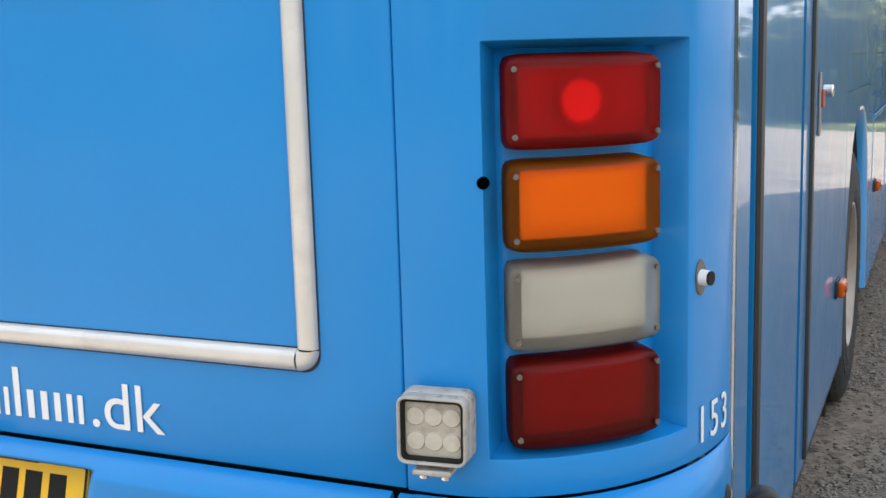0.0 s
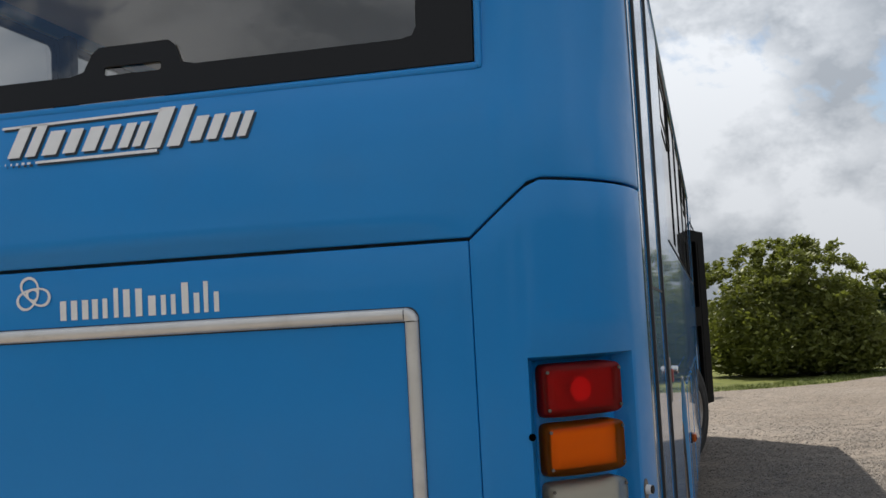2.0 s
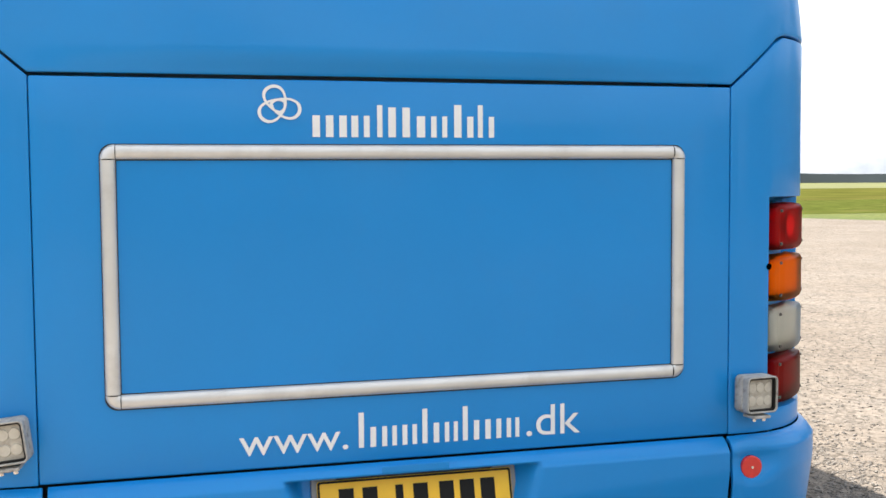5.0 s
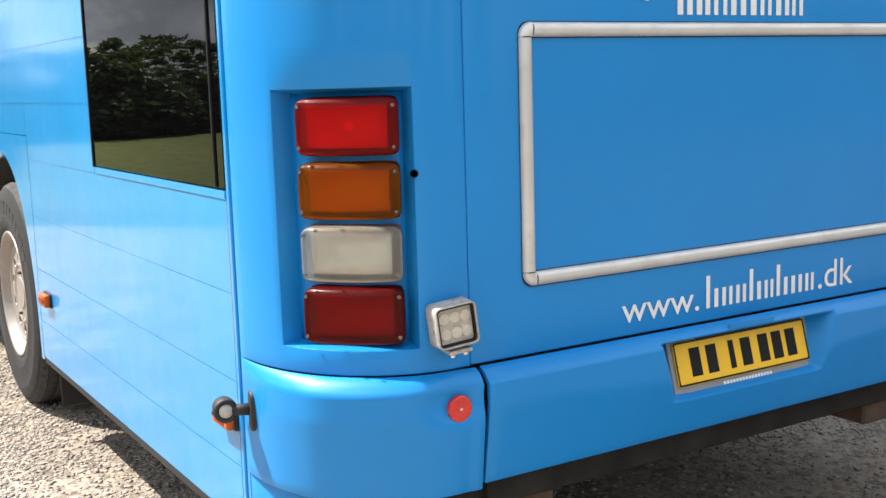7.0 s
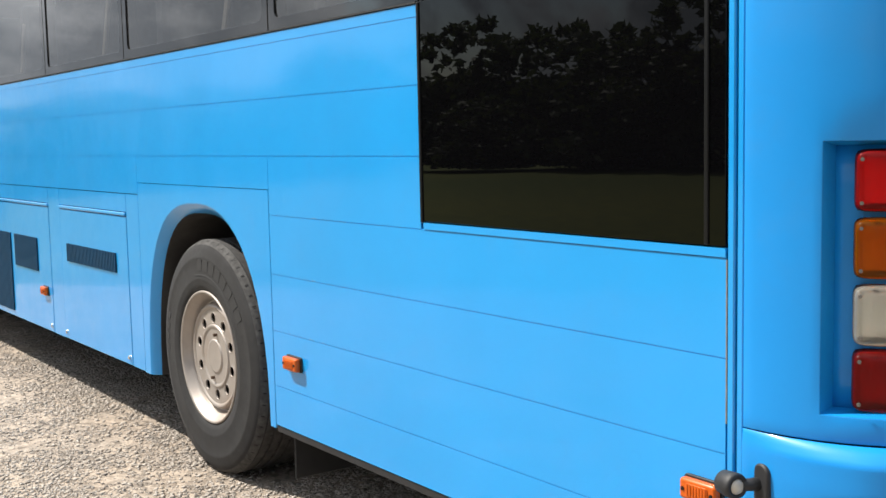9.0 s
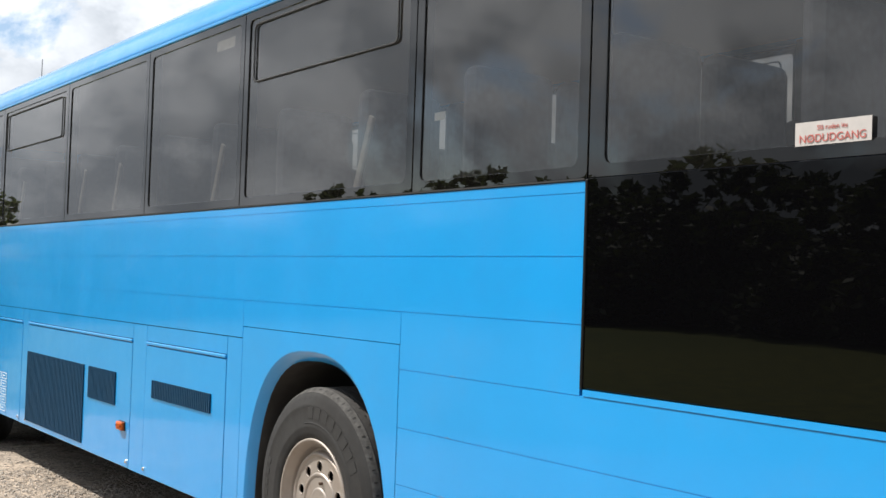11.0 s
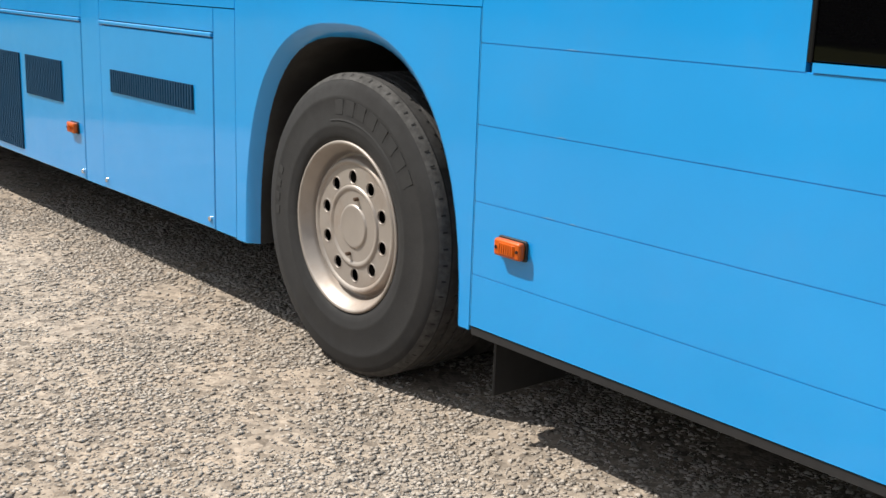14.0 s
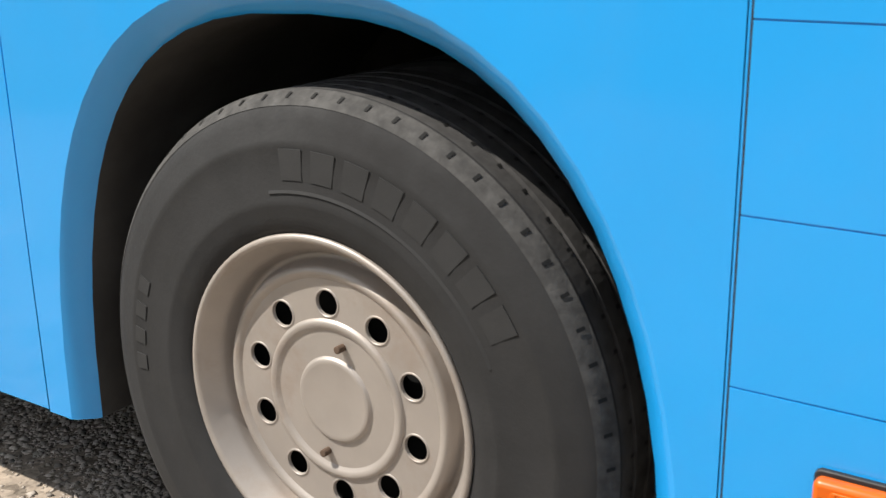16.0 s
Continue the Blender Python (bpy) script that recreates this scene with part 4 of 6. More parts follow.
# side windows
def window(k, y0, y1, z0, z1, border, mat, vent=False, label="tinted side window with a black printed edge"):
    m = Matrix.Translation((k * (X - 0.001), 0, 0)) @ (LEFT if k < 0 else RIGHT)
    def lp(loop): return [(-u, v) for u, v in loop] if k < 0 else loop
    w = flat("side_window", [lp(rect(y0 + 0.004, y1 - 0.004, z0, z1)), lp(rounded(y0 + border, y1 - border, z0 + 0.042, z1 - 0.042, 0.03))], m @ Matrix.Translation((0, 0, -0.003)), 0.006, WINDOW_PRINT, bus, 0.001, label)
    g = raw("pane", [m @ Vector((u, v, -0.0095)) for u, v in lp(rect(y0 + border - 0.004, y1 - border + 0.004, z0 + 0.038, z1 - 0.038))], [(0, 1, 2, 3)], mat, w, "tinted glass")
    if vent:
        flat("vent_frame", [lp(rounded(y0 + border + 0.08, y1 - border - 0.06, z1 - 0.37, z1 - 0.07, 0.03)), lp(rounded(y0 + border + 0.087, y1 - border - 0.067, z1 - 0.363, z1 - 0.077, 0.03))],
             m @ Matrix.Translation((0, 0, 0.002)), 0.008, BLACK, w, 0.001, "hinged vent pane frame")
    return w


DIV = [0.470, 1.685, 2.700, 4.270, 5.590, 7.150, 8.890, 10.62]
for i, (a, b) in enumerate(zip(DIV, DIV[1:])):
    for k in (-1, 1) if i > 1 else (-1,):
        window(k, max(a, 2.742) if k > 0 else a, b, 1.893, 2.886, 0.052 if i else 0.075, WINDOW, i in (2, 5))
# the low dark pane over the engine room
dark = flat("engine_window", [rect(-1.683, -0.472, 1.210, 1.890)], Matrix.Translation((XL - 0.001, 0, 0)) @ LEFT, 0.006, DARK_PANE, bus, 0.001, "large dark glass panel beside the engine room")
box("window_bead", XL - 0.006, XL + 0.01, 0.520, 0.532, 1.212, 1.886, BLACK_PRINT, dark, 0.002)
box("window_bead", XL - 0.006, XL + 0.01, 1.674, 1.686, 1.206, 1.888, BLACK_PRINT, dark, 0.002)
# roof
verts, faces = [], []
prof = [(X - 0.003, 2.889), (X - 0.004, 2.93), (X - 0.018, 2.965), (X - 0.05, 3.00), (X - 0.11, 3.04), (X - 0.22, 3.075), (0.75, 3.105), (0.3, 3.125), (0, 3.13)]
prof = [(x, z if z < 2.94 else 2.93 + (z - 2.93) * 1.55) for x, z in prof]
prof = prof + [(-x, z) for x, z in prof[::-1][1:]]
ys = [0.44] + spread(0.6, LENGTH - 0.75, 12) + [LENGTH - 0.45, LENGTH - 0.2]
for y in ys:
    e = max(0.0, (y - (LENGTH - 0.75)) / 0.55)
    verts += [(x * (1 - 0.06 * e * e), y, z - 0.05 * e * e) for x, z in prof]
n = len(prof)
faces = [(i * n + j, i * n + j + 1, (i + 1) * n + j + 1, (i + 1) * n + j) for i in range(len(ys) - 1) for j in range(n - 1)]
roof = raw("roof", verts, faces, PAINT, bus, "", True)
md = roof.modifiers.new("thickness", "SOLIDIFY"); md.thickness, md.offset = 0.04, 1
for k in (-1, 1): box("roof_rail", k * (X - 0.010), k * (X + 0.006), 0.46, 10.62, 2.887, 2.906, PAINT, roof, 0.004)

box("antenna", -0.953, -0.947, 8.997, 9.003, 3.15, 3.38, BLACK, roof, 0.002, "thin black rod antenna")
box("antenna_foot", -0.975, -0.925, 8.975, 9.025, 3.14, 3.185, BLACK, roof, 0.008)
# bare scrapes on the edges of the left boards
for i, (y, z) in enumerate(((2.38, 1.184), (2.40, 0.952), (2.34, 0.728), (2.43, 0.728))):
    w = 0.026 - 0.006 * (i % 3)
    flat("paint_scrape", [[(-y - w, z + 0.0016), (-y - w * 0.2, z + 0.0048), (-y + w * 0.5, z + 0.0035), (-y + w, z + 0.0018)]], Matrix.Translation((XL - 0.0006, 0, 0)) @ LEFT, 0.001, SEALANT_PALE, bus)

# front end
sheet(10.625, LENGTH - 0.10, 0.30, 0.905, -1, "front_panel"); sheet(10.625, LENGTH - 0.10, 0.909, 1.245, -1, "front_panel", proud=0.0)
cab = [(-10.632, 1.25), (-10.632, 2.94), (-10.70, 2.945), (-11.40, 2.945), (-11.80, 2.905), (-(LENGTH - 0.10), 2.80), (-(LENGTH - 0.02), 2.66), (-(LENGTH - 0.02), 1.25)]
cabhole = [(-10.95, 1.60), (-10.80, 1.80), (-10.78, 2.75), (-10.84, 2.87), (-11.40, 2.865), (-11.78, 2.82), (-(LENGTH - 0.15), 2.73), (-(LENGTH - 0.09), 2.60), (-(LENGTH - 0.07), 1.46), (-11.30, 1.46), (-11.05, 1.51)]
cabp = flat("cab_side", [cab, cabhole], Matrix.Translation((XL, 0, 0)) @ LEFT, 0.022, PAINT, bus, 0.002, "blue cab side with a deep curved driver's window")
flat("driver_window", [cabhole], Matrix.Translation((XL + 0.003, 0, 0)) @ LEFT, 0.006, CAB_GLASS, cabp, label="tinted driver's window").visible_shadow = False
flat("sliding_frame", [rounded(-11.75, -11.10, 1.62, 2.50, 0.04), rounded(-11.72, -11.13, 1.65, 2.47, 0.03)], Matrix.Translation((XL - 0.001, 0, 0)) @ LEFT, 0.012, BLACK, cabp, 0.002)
sheet(LENGTH - 0.098, LENGTH - 0.02, 0.30, 1.245, -1, "front_corner")
# windscreen tint added near black to keep sun off the ground by the door
for z0, z1, mat, nm in ((0.30, 1.25, PAINT, "front_panel"), (1.255, 2.80, DARK_GLASS, "windscreen")):
    verts, faces, nn = [], [], 16
    for z in (z0, z1):
        for i in range(nn + 1):
            u = 2 * i / nn - 1
            verts.append((u * X, LENGTH - 0.02 + 0.14 * (1 - abs(u) ** 4) - 0.10 * max(0, z - 1.25) / 1.5 * 0.5, z))
    faces = [(i, i + 1, nn + 1 + i + 1, nn + 1 + i) for i in range(nn)]
    ob = raw(nm, verts, faces, mat, bus, "", True)
    md = ob.modifiers.new("thickness", "SOLIDIFY"); md.thickness = 0.02
verts, nn, nr = [], 16, 6
for r in range(nr + 1):
    f = r / nr
    for i in range(nn + 1):
        u = 2 * i / nn - 1
        rim = 2.93 + 0.13 * (1 - abs(u) ** 3)
        verts.append((u * (X - 0.10 * f * f), LENGTH - 0.07 + 0.14 * (1 - abs(u) ** 4) - 0.34 * f ** 3, 2.782 + (rim - 2.782) * math.sin(f * math.pi / 2)))
faces = [(r * (nn + 1) + i, r * (nn + 1) + i + 1, (r + 1) * (nn + 1) + i + 1, (r + 1) * (nn + 1) + i) for r in range(nr) for i in range(nn)]
ob = raw("front_dome", verts, faces, PAINT, bus, "", True)
md = ob.modifiers.new("thickness", "SOLIDIFY"); md.thickness = 0.02
sheet(10.625, 10.83, 0.30, 2.885, 1, "front_panel"); box("door_header", X - 0.05, X, 10.83, LENGTH - 0.02, 2.45, 2.885, PAINT, bus, 0.004)
# marks on the cab side: plain white bars
for (a, b, c, d) in ((9.88, 10.70, 1.800, 1.812), (9.94, 10.66, 1.735, 1.747), (9.96, 10.06, 1.748, 1.798), (10.09, 10.20, 1.748, 1.785), (10.23, 10.30, 1.748, 1.785), (10.33, 10.42, 1.748, 1.785), (10.46, 10.55, 1.748, 1.798), (10.0, 10.2, 1.690, 1.697)):
    flat("side_mark_bar", [rect(-b, -a, c, d)], Matrix.Translation((XL - 0.0015, 0, 0)) @ LEFT, 0.001, WHITE, bus)
for i in range(5):
    flat("cab_mark_bar", [rect(-11.90, -11.50 - 0.05 * (i % 2), 1.105 + i * 0.042, 1.128 + i * 0.042)], Matrix.Translation((XL - 0.0015, 0, 0)) @ LEFT, 0.001, WHITE, cabp)

# amber side markers
def marker(k, y, z, w=0.054, hh=0.026):
    m = Matrix.Translation((k * X, y, z)) @ (LEFT if k < 0 else RIGHT)
    base = flat("side_marker", [rounded(-w - 0.004, w + 0.004, -hh - 0.004, hh + 0.004, 0.010)], m @ Matrix.Translation((0, 0, 0.008)), 0.009, BLACK, bus, 0.002, "amber side marker lamp")
    flat("marker_lens", [rounded(-w, w, -hh, hh, 0.010)], m @ Matrix.Translation((0, 0, 0.030)), 0.023, ORANGE, base, 0.007, "orange ribbed lens")
    flat("marker_window", [rounded(-w * 0.60, w * 0.60, -hh * 0.62, hh * 0.62, 0.006)], m @ Matrix.Translation((0, 0, 0.0325)), 0.003, ORANGE, base, 0.001)
    for e in (-1, 1):
        part("screw", cyl_bm(0.005, 0.004, m @ Matrix.Translation((e * w * 0.78, 0, 0.0305)), 10), INK, base)
    for i in range(7):
        u = (i - 3) * w * 0.165
        flat("lens_rib", [rect(u - 0.0016, u + 0.0016, -hh * 0.55, hh * 0.55)], m @ Matrix.Translation((0, 0, 0.0342)), 0.002, ORANGE, base)


for y, z in ((2.563, 0.620), (5.79, 0.584), (8.985, 0.583), (11.05, 0.555), (11.10, 1.10), (0.53, 0.628)): marker(-1, y, z, 0.055 if y < 4 else 0.048)
marker(1, 2.47, 0.645); marker(1, 4.55, 0.765)

# position lamp on a rubber stalk at each rear corner
for k in (-1, 1):
    st = flat("stalk_lamp", [rounded(-0.024, 0.024, -0.050, 0.050, 0.022)], Matrix.Translation((k * (X + 0.012), 0.362, 0.682)) @ Matrix.Rotation(radians(14 * k), 4, "Z") @ (LEFT if k < 0 else RIGHT), 0.030, BLACK, bus, 0.005, "rubber-armed position lamp")
    tube("stalk_arm", [(k * (X - 0.004), 0.366, 0.684), (k * (X + 0.03), 0.378, 0.684), (k * (X + 0.060), 0.400, 0.684)], [0.016, 0.014, 0.015], BLACK, st)
    c = Vector((k * (X + 0.060), 0.398, 0.684))
    m = Matrix.Translation(c) @ Matrix.Rotation(radians(90), 4, "X") @ Matrix.Rotation(radians(12 * k), 4, "Y")
    lathe("lamp_housing", [(0.0, -0.042), (0.020, -0.040), (0.027, -0.032), (0.030, 0.0), (0.030, 0.012), (0.027, 0.017), (0.0185, 0.017), (0.0175, 0.012)], m, BLACK, st, 32)
    lathe("lamp_lens", [(0.018, 0.012), (0.016, 0.018), (0.009, 0.022), (0.0, 0.023)], m, LED, st, 24, "small clear lens")

# key lock on the right corner, and fleet number
p, nor = rear_at(ang(69.5))
q = nor.to_track_quat("Z", "Y").to_matrix().to_4x4()
lk = part("corner_lock", cyl_bm(0.019, 0.005, Matrix.Translation((p.x, p.y, 1.088)) @ q @ Matrix.Diagonal((0.78, 1.45, 1, 1)), 28, bevel=0.001), SCREW, bus, "worn chrome oval key lock with a black plug")
part("lock_barrel", cyl_bm(0.0125, 0.014, Matrix.Translation((p.x + nor.x * 0.009, p.y + nor.y * 0.009, 1.088)) @ q, 20, 0.0115), WHITE, lk)
part("lock_plug", cyl_bm(0.0110, 0.006, Matrix.Translation((p.x + nor.x * 0.0165, p.y + nor.y * 0.0165, 1.088)) @ q, 16), INK, lk)
for i, ch in enumerate("153"):
    tx = bpy.data.curves.new("fleet_number", "FONT")
    tx.body, tx.size, tx.extrude, tx.align_x = ch, 0.098, 0.0006, "CENTER"
    p, nor = rear_at(ang(70.5 + i * 6.2))
    tmp = bpy.data.objects.new("fleet_number", tx)
    me = bpy.data.meshes.new_from_object(tmp)
    bpy.data.objects.remove(tmp)
    side = Vector((0, 0, 1)).cross(nor).normalized()
    me.materials.clear()
    me.transform(Matrix(((side.x, 0, nor.x, p.x + nor.x * 0.002), (side.y, 0, nor.y, p.y + nor.y * 0.002), (0, 1, 0, 0.826), (0, 0, 0, 1))) @ Matrix.Diagonal((0.75, 0.86, 1, 1)))
    mesh_part("fleet_number", me, WHITE, bus, "white fleet number 153" if i == 0 else "")

# right side: dark upright seals, a knob
for y in (0.665, 1.545):
    box("upright_seal", X - 0.01, X + 0.008, y + 0.002, y + 0.053, 0.36, 2.88, BLACK, bus, 0.006, "dark upright rubber seal")
kn = part("flap_knob", cyl_bm(0.017, 0.030, Matrix.Translation((X + 0.018, 1.80, 1.318)) @ Matrix.Rotation(radians(90), 4, "Y"), 20, bevel=0.004), CHROME, bus, "chrome flap knob")
box("panel_seam", X - 0.004, X + 0.0015, 0.72, 1.545, 1.616, 1.624, BLACK, bus, 0.0)
box("knob_catch", X, X + 0.008, 1.722, 1.738, 1.20, 1.37, STEEL, bus, 0.003)
box("knob_flag", X + 0.008, X + 0.016, 1.728, 1.752, 1.275, 1.325, STICKER_RED, kn, 0.003, "small red catch")

# wheels
def wheel(k, yc, turn=0.0, twin=False, inset=0.062):
    m = Matrix.Translation((k * (X - inset), yc, HUB_Z)) @ Matrix.Rotation(radians(turn), 4, "Z") @ Matrix.Rotation(radians(90 * k), 4, "Y")
    # heights grow outwards from the disc face
    disc = []
    n = 10
    seg = 120
    rim = [(0.298, 0.030), (0.302, 0.037), (0.300, 0.043), (0.293, 0.044), (0.287, 0.038), (0.280, 0.024), (0.268, 0.010), (0.262, -0.002), (0.257, -0.020), (0.250, -0.028), (0.243, -0.020), (0.238, 0.000), (0.233, 0.008), (0.226, 0.009), (0.220, 0.005), (0.215, 0.0015)]
    w = lathe("wheel", rim, m, STEEL, bus, 96, "silver-painted steel disc wheel with ten holes")
    # disc with ten real holes
    cu_loops = [[(0.2155 * math.cos(2 * math.pi * i / seg), 0.2155 * math.sin(2 * math.pi * i / seg)) for i in range(seg)]]
    for i in range(n):
        a = 2 * math.pi * (i + 0.08) / n
        cu_loops.append([(0.1735 * math.cos(a) + 0.0225 * math.cos(t), 0.1735 * math.sin(a) + 0.0225 * math.sin(t)) for t in [2 * math.pi * j / 20 for j in range(20)]])
        rim2 = lathe("hole_rim", [(0.0220, -0.003), (0.0230, 0.0032), (0.0252, 0.0036), (0.0270, 0.0012)], m @ Matrix.Translation((0.1735 * math.cos(a), 0.1735 * math.sin(a), 0)), STEEL, w, 20)
    flat("wheel_disc", cu_loops, m @ Matrix.Translation((0, 0, 0.002)), 0.004, STEEL, w, 0.0)
    lathe("hub_cap", [(0.146, 0.002), (0.143, 0.007), (0.137, 0.0085), (0.130, 0.006), (0.122, 0.000), (0.112, -0.002), (0.090, -0.001), (0.080, 0.000), (0.076, 0.006), (0.072, 0.0085), (0.066, 0.0075), (0.0, 0.0085)], m, STEEL, w, 64, "pressed hub cap")
    for a in (-12, 168):
        part("cap_bolt", cyl_bm(0.007, 0.022, m @ Matrix.Translation((0.103 * math.cos(radians(a)), 0.103 * math.sin(radians(a)), 0.008)), 10, bevel=0.002), RUST, w, "rusty bolt")
    part("wheel_back", cyl_bm(0.235, 0.02, m @ Matrix.Translation((0, 0, -0.05)), 40), INK, w)
    # tyre: outer wall, shoulder, grooved tread, inner wall
    R = 0.530
    def up(radius): return radius if radius < 0.31 else 0.31 + (radius - 0.31) * 1.111
    prof = [(up(a), b) for a, b in ((0.296, 0.022), (0.300, 0.034), (0.310, 0.042), (0.330, 0.048), (0.345, 0.050), (0.350, 0.0515), (0.356, 0.050), (0.40, 0.050), (0.430, 0.047), (0.436, 0.0485), (0.442, 0.046),
                                    (0.468, 0.040), (0.488, 0.031), (0.497, 0.022), (0.503, 0.010), (0.507, 0.000))]
    tread, z = [], -0.006
    for g in range(5):
        tread += [(R, z), (R, z - 0.037)]
        if g < 4: tread += [(R - 0.011, z - 0.040), (R - 0.011, z - 0.046)]
        z -= 0.049
    inner = [tread[-1], (R - 0.008, -0.262), (0.488, -0.285), (0.41, -0.297), (0.31, -0.285), (0.29, -0.26)]
    ty = lathe("tyre", prof + [tread[0]], m, TYRE, w, 128, "worn black tyre")
    lathe("tread", tread, m, TREAD, ty, 128, "dusty grooved tread", False)
    lathe("inner_wall", inner, m, TYRE, ty, 64)
    lathe("scuffed_shoulder", [(up(0.4885), 0.0318), (up(0.4980), 0.0225), (up(0.5036), 0.0102), (R + 0.0004, 0.0005)], m, SCUFF, ty, 128, "grey scuffed tread shoulder")
    if twin:
        back = [(0.31, -0.325), (0.42, -0.315), (0.49, -0.325), (R - 0.008, -0.348), (R - 0.001, -0.358)]
        for g in range(5): back += [(R, -0.362 - g * 0.049), (R, -0.399 - g * 0.049)] + ([(R - 0.011, -0.402 - g * 0.049), (R - 0.011, -0.408 - g * 0.049)] if g < 4 else [])
        lathe("inner_tyre", back + [(0.49, -0.63), (0.31, -0.62)], m, TREAD, w, 96, "inner twin tyre", False)
    # shoulder cuts
    nc = 62
    for i in range(nc):
        a = 2 * math.pi * i / nc
        mm = m @ Matrix.Rotation(a, 4, "Z")
        raw("tread_cut", *cut_mesh(mm, R), INK, ty)
        for h0 in (-0.031, -0.080, -0.129):
            raw("tread_cut", [mm @ Vector(v) for v in ((R + 0.0012, -0.0032, h0), (R + 0.0012, 0.0032, h0 - 0.002), (R + 0.0012, 0.0032, h0 - 0.013), (R + 0.0012, -0.0032, h0 - 0.012))], [(0, 1, 2, 3)], INK, ty)
    # raised maker's mark on the wall as plain blocks, and an arc line below it
    for i in range(8):
        a0 = radians(7 - i * 8.8)
        arc_block(ty, m, 0.392, 0.442, a0, a0 - radians(6.2), 0.0500, 0.0514)
    arc_block(ty, m, 0.371, 0.376, radians(12), radians(-66), 0.0500, 0.0522, 24)
    for i in range(4):
        a0 = radians(68 + i * 7)
        arc_block(ty, m, 0.415, 0.443, a0, a0 + radians(4), 0.0480, 0.0515)
    return w


def cut_mesh(m, R):
    bmv = [(R - 0.0105, -0.003, 0.0240), (R - 0.0105, 0.003, 0.0240), (R - 0.0030, 0.003, 0.0110), (R - 0.0030, -0.003, 0.0110)]
    return [m @ Vector(v) for v in bmv], [(0, 1, 2, 3)]


def arc_block(parent, m, r0, r1, a0, a1, h0, h1, n=4):
    verts, faces = [], []
    for i in range(n + 1):
        a = a0 + (a1 - a0) * i / n
        for r, hh in ((r0, h0), (r0, h1), (r1, h1 - 0.002), (r1, h0 - 0.003)):
            verts.append(m @ Vector((r * math.cos(a), r * math.sin(a), hh)))
    for i in range(n):
        b = i * 4
        faces += [(b + j, b + j + 1, b + 5 + j, b + 4 + j) for j in range(3)]
    faces += [(0, 1, 2, 3), (n * 4, n * 4 + 1, n * 4 + 2, n * 4 + 3)]
    return raw("raised_mark", verts, faces, TYRE_MARK, parent)


wheel(-1, HUB_R, twin=True); wheel(1, HUB_R, twin=True); wheel(-1, HUB_F, -24.0); wheel(1, HUB_F, -20.0, inset=0.125)
for k in (-1, 1):
    box("mudflap", k * 0.92, k * 1.235, 2.665, 2.675, 0.13, 0.46, BLACK, bus, 0.004, "black rubber mudflap")

# chassis, lining and seats
for k in (-1, 1):
    for a, b in ((0.45, 2.80), (4.07, 9.08), (10.27, 12.0)):
        box("inner_lining", k * (X - 0.040), k * (X - 0.026), a, b, 0.36, 1.87, PAINT_DARK, bus, 0.0)
    for a, b in ((2.80, 4.07), (9.08, 10.27)):
        box("inner_lining", k * (X - 0.040), k * (X - 0.026), a, b, 1.215, 1.87, PAINT_DARK, bus, 0.0)
    for y in DIV[1:]:
        box("window_post", k * (X - 0.07), k * (X - 0.015), y - 0.035, y + 0.035, 1.87, 2.90, BLACK, bus, 0.004)
box("cabin_floor", -1.23, 1.23, 0.5, 11.9, 1.23, 1.27, INTERIOR, bus, 0.0)
box("cabin_ceiling", -1.245, 1.245, 0.20, 12.08, 2.895, 2.91, CEILING, bus, 0.0)
box("engine_bulkhead", -1.00, 1.00, 0.34, 0.36, 0.82, 2.17, INTERIOR, bus, 0.0)
for a, b in ((0.06, 2.72), (4.15, 9.0), (10.35, 11.9)):
    box("underbody", -1.05, 1.05, a, b, 0.44, 0.80, DARK_METAL, bus, 0.01)
box("axle", -0.95, 0.95, 3.34, 3.54, 0.42, 0.60, DARK_METAL, bus, 0.03)
box("axle", -0.95, 0.95, 9.57, 9.75, 0.42, 0.58, DARK_METAL, bus, 0.03)
box("rear_beam", -0.82, 0.82, 0.03, 0.10, 0.435, 0.525, DARK_METAL, bus, 0.006, "dark dirty rear crossmember")
box("towing_beam", -0.74, -0.60, 0.06, 0.30, 0.36, 0.50, RUST, bus, 0.008, "rusty chassis beam end")
box("towing_beam", 0.60, 0.74, 0.06, 0.30, 0.36, 0.50, RUST, bus, 0.008)
seat_me = None
for i in range(12):
    y = 1.15 + i * 0.78
    for x in (-0.98, -0.50, 0.50, 0.98):
        if seat_me is None:
            bm = box_bm(-0.21, 0.21, -0.22, 0.24, 0.40, 0.52, 0.04, 2)
            bk = box_bm(-0.21, 0.21, -0.30, -0.20, 0.46, 1.12, 0.045, 2)
            tmpm = bpy.data.meshes.new("t"); bk.to_mesh(tmpm); bk.free(); bm.from_mesh(tmpm); bpy.data.meshes.remove(tmpm)
            so = part("seat", bm, SEAT, bus, "high-backed bus seat in dark cloth")
            seat_me = so.data
        else:
            so = new("seat", seat_me); so.parent = bus; so.matrix_parent_inverse = basis(bus).inverted()
        so.matrix_basis = pose(x, y, 1.27)
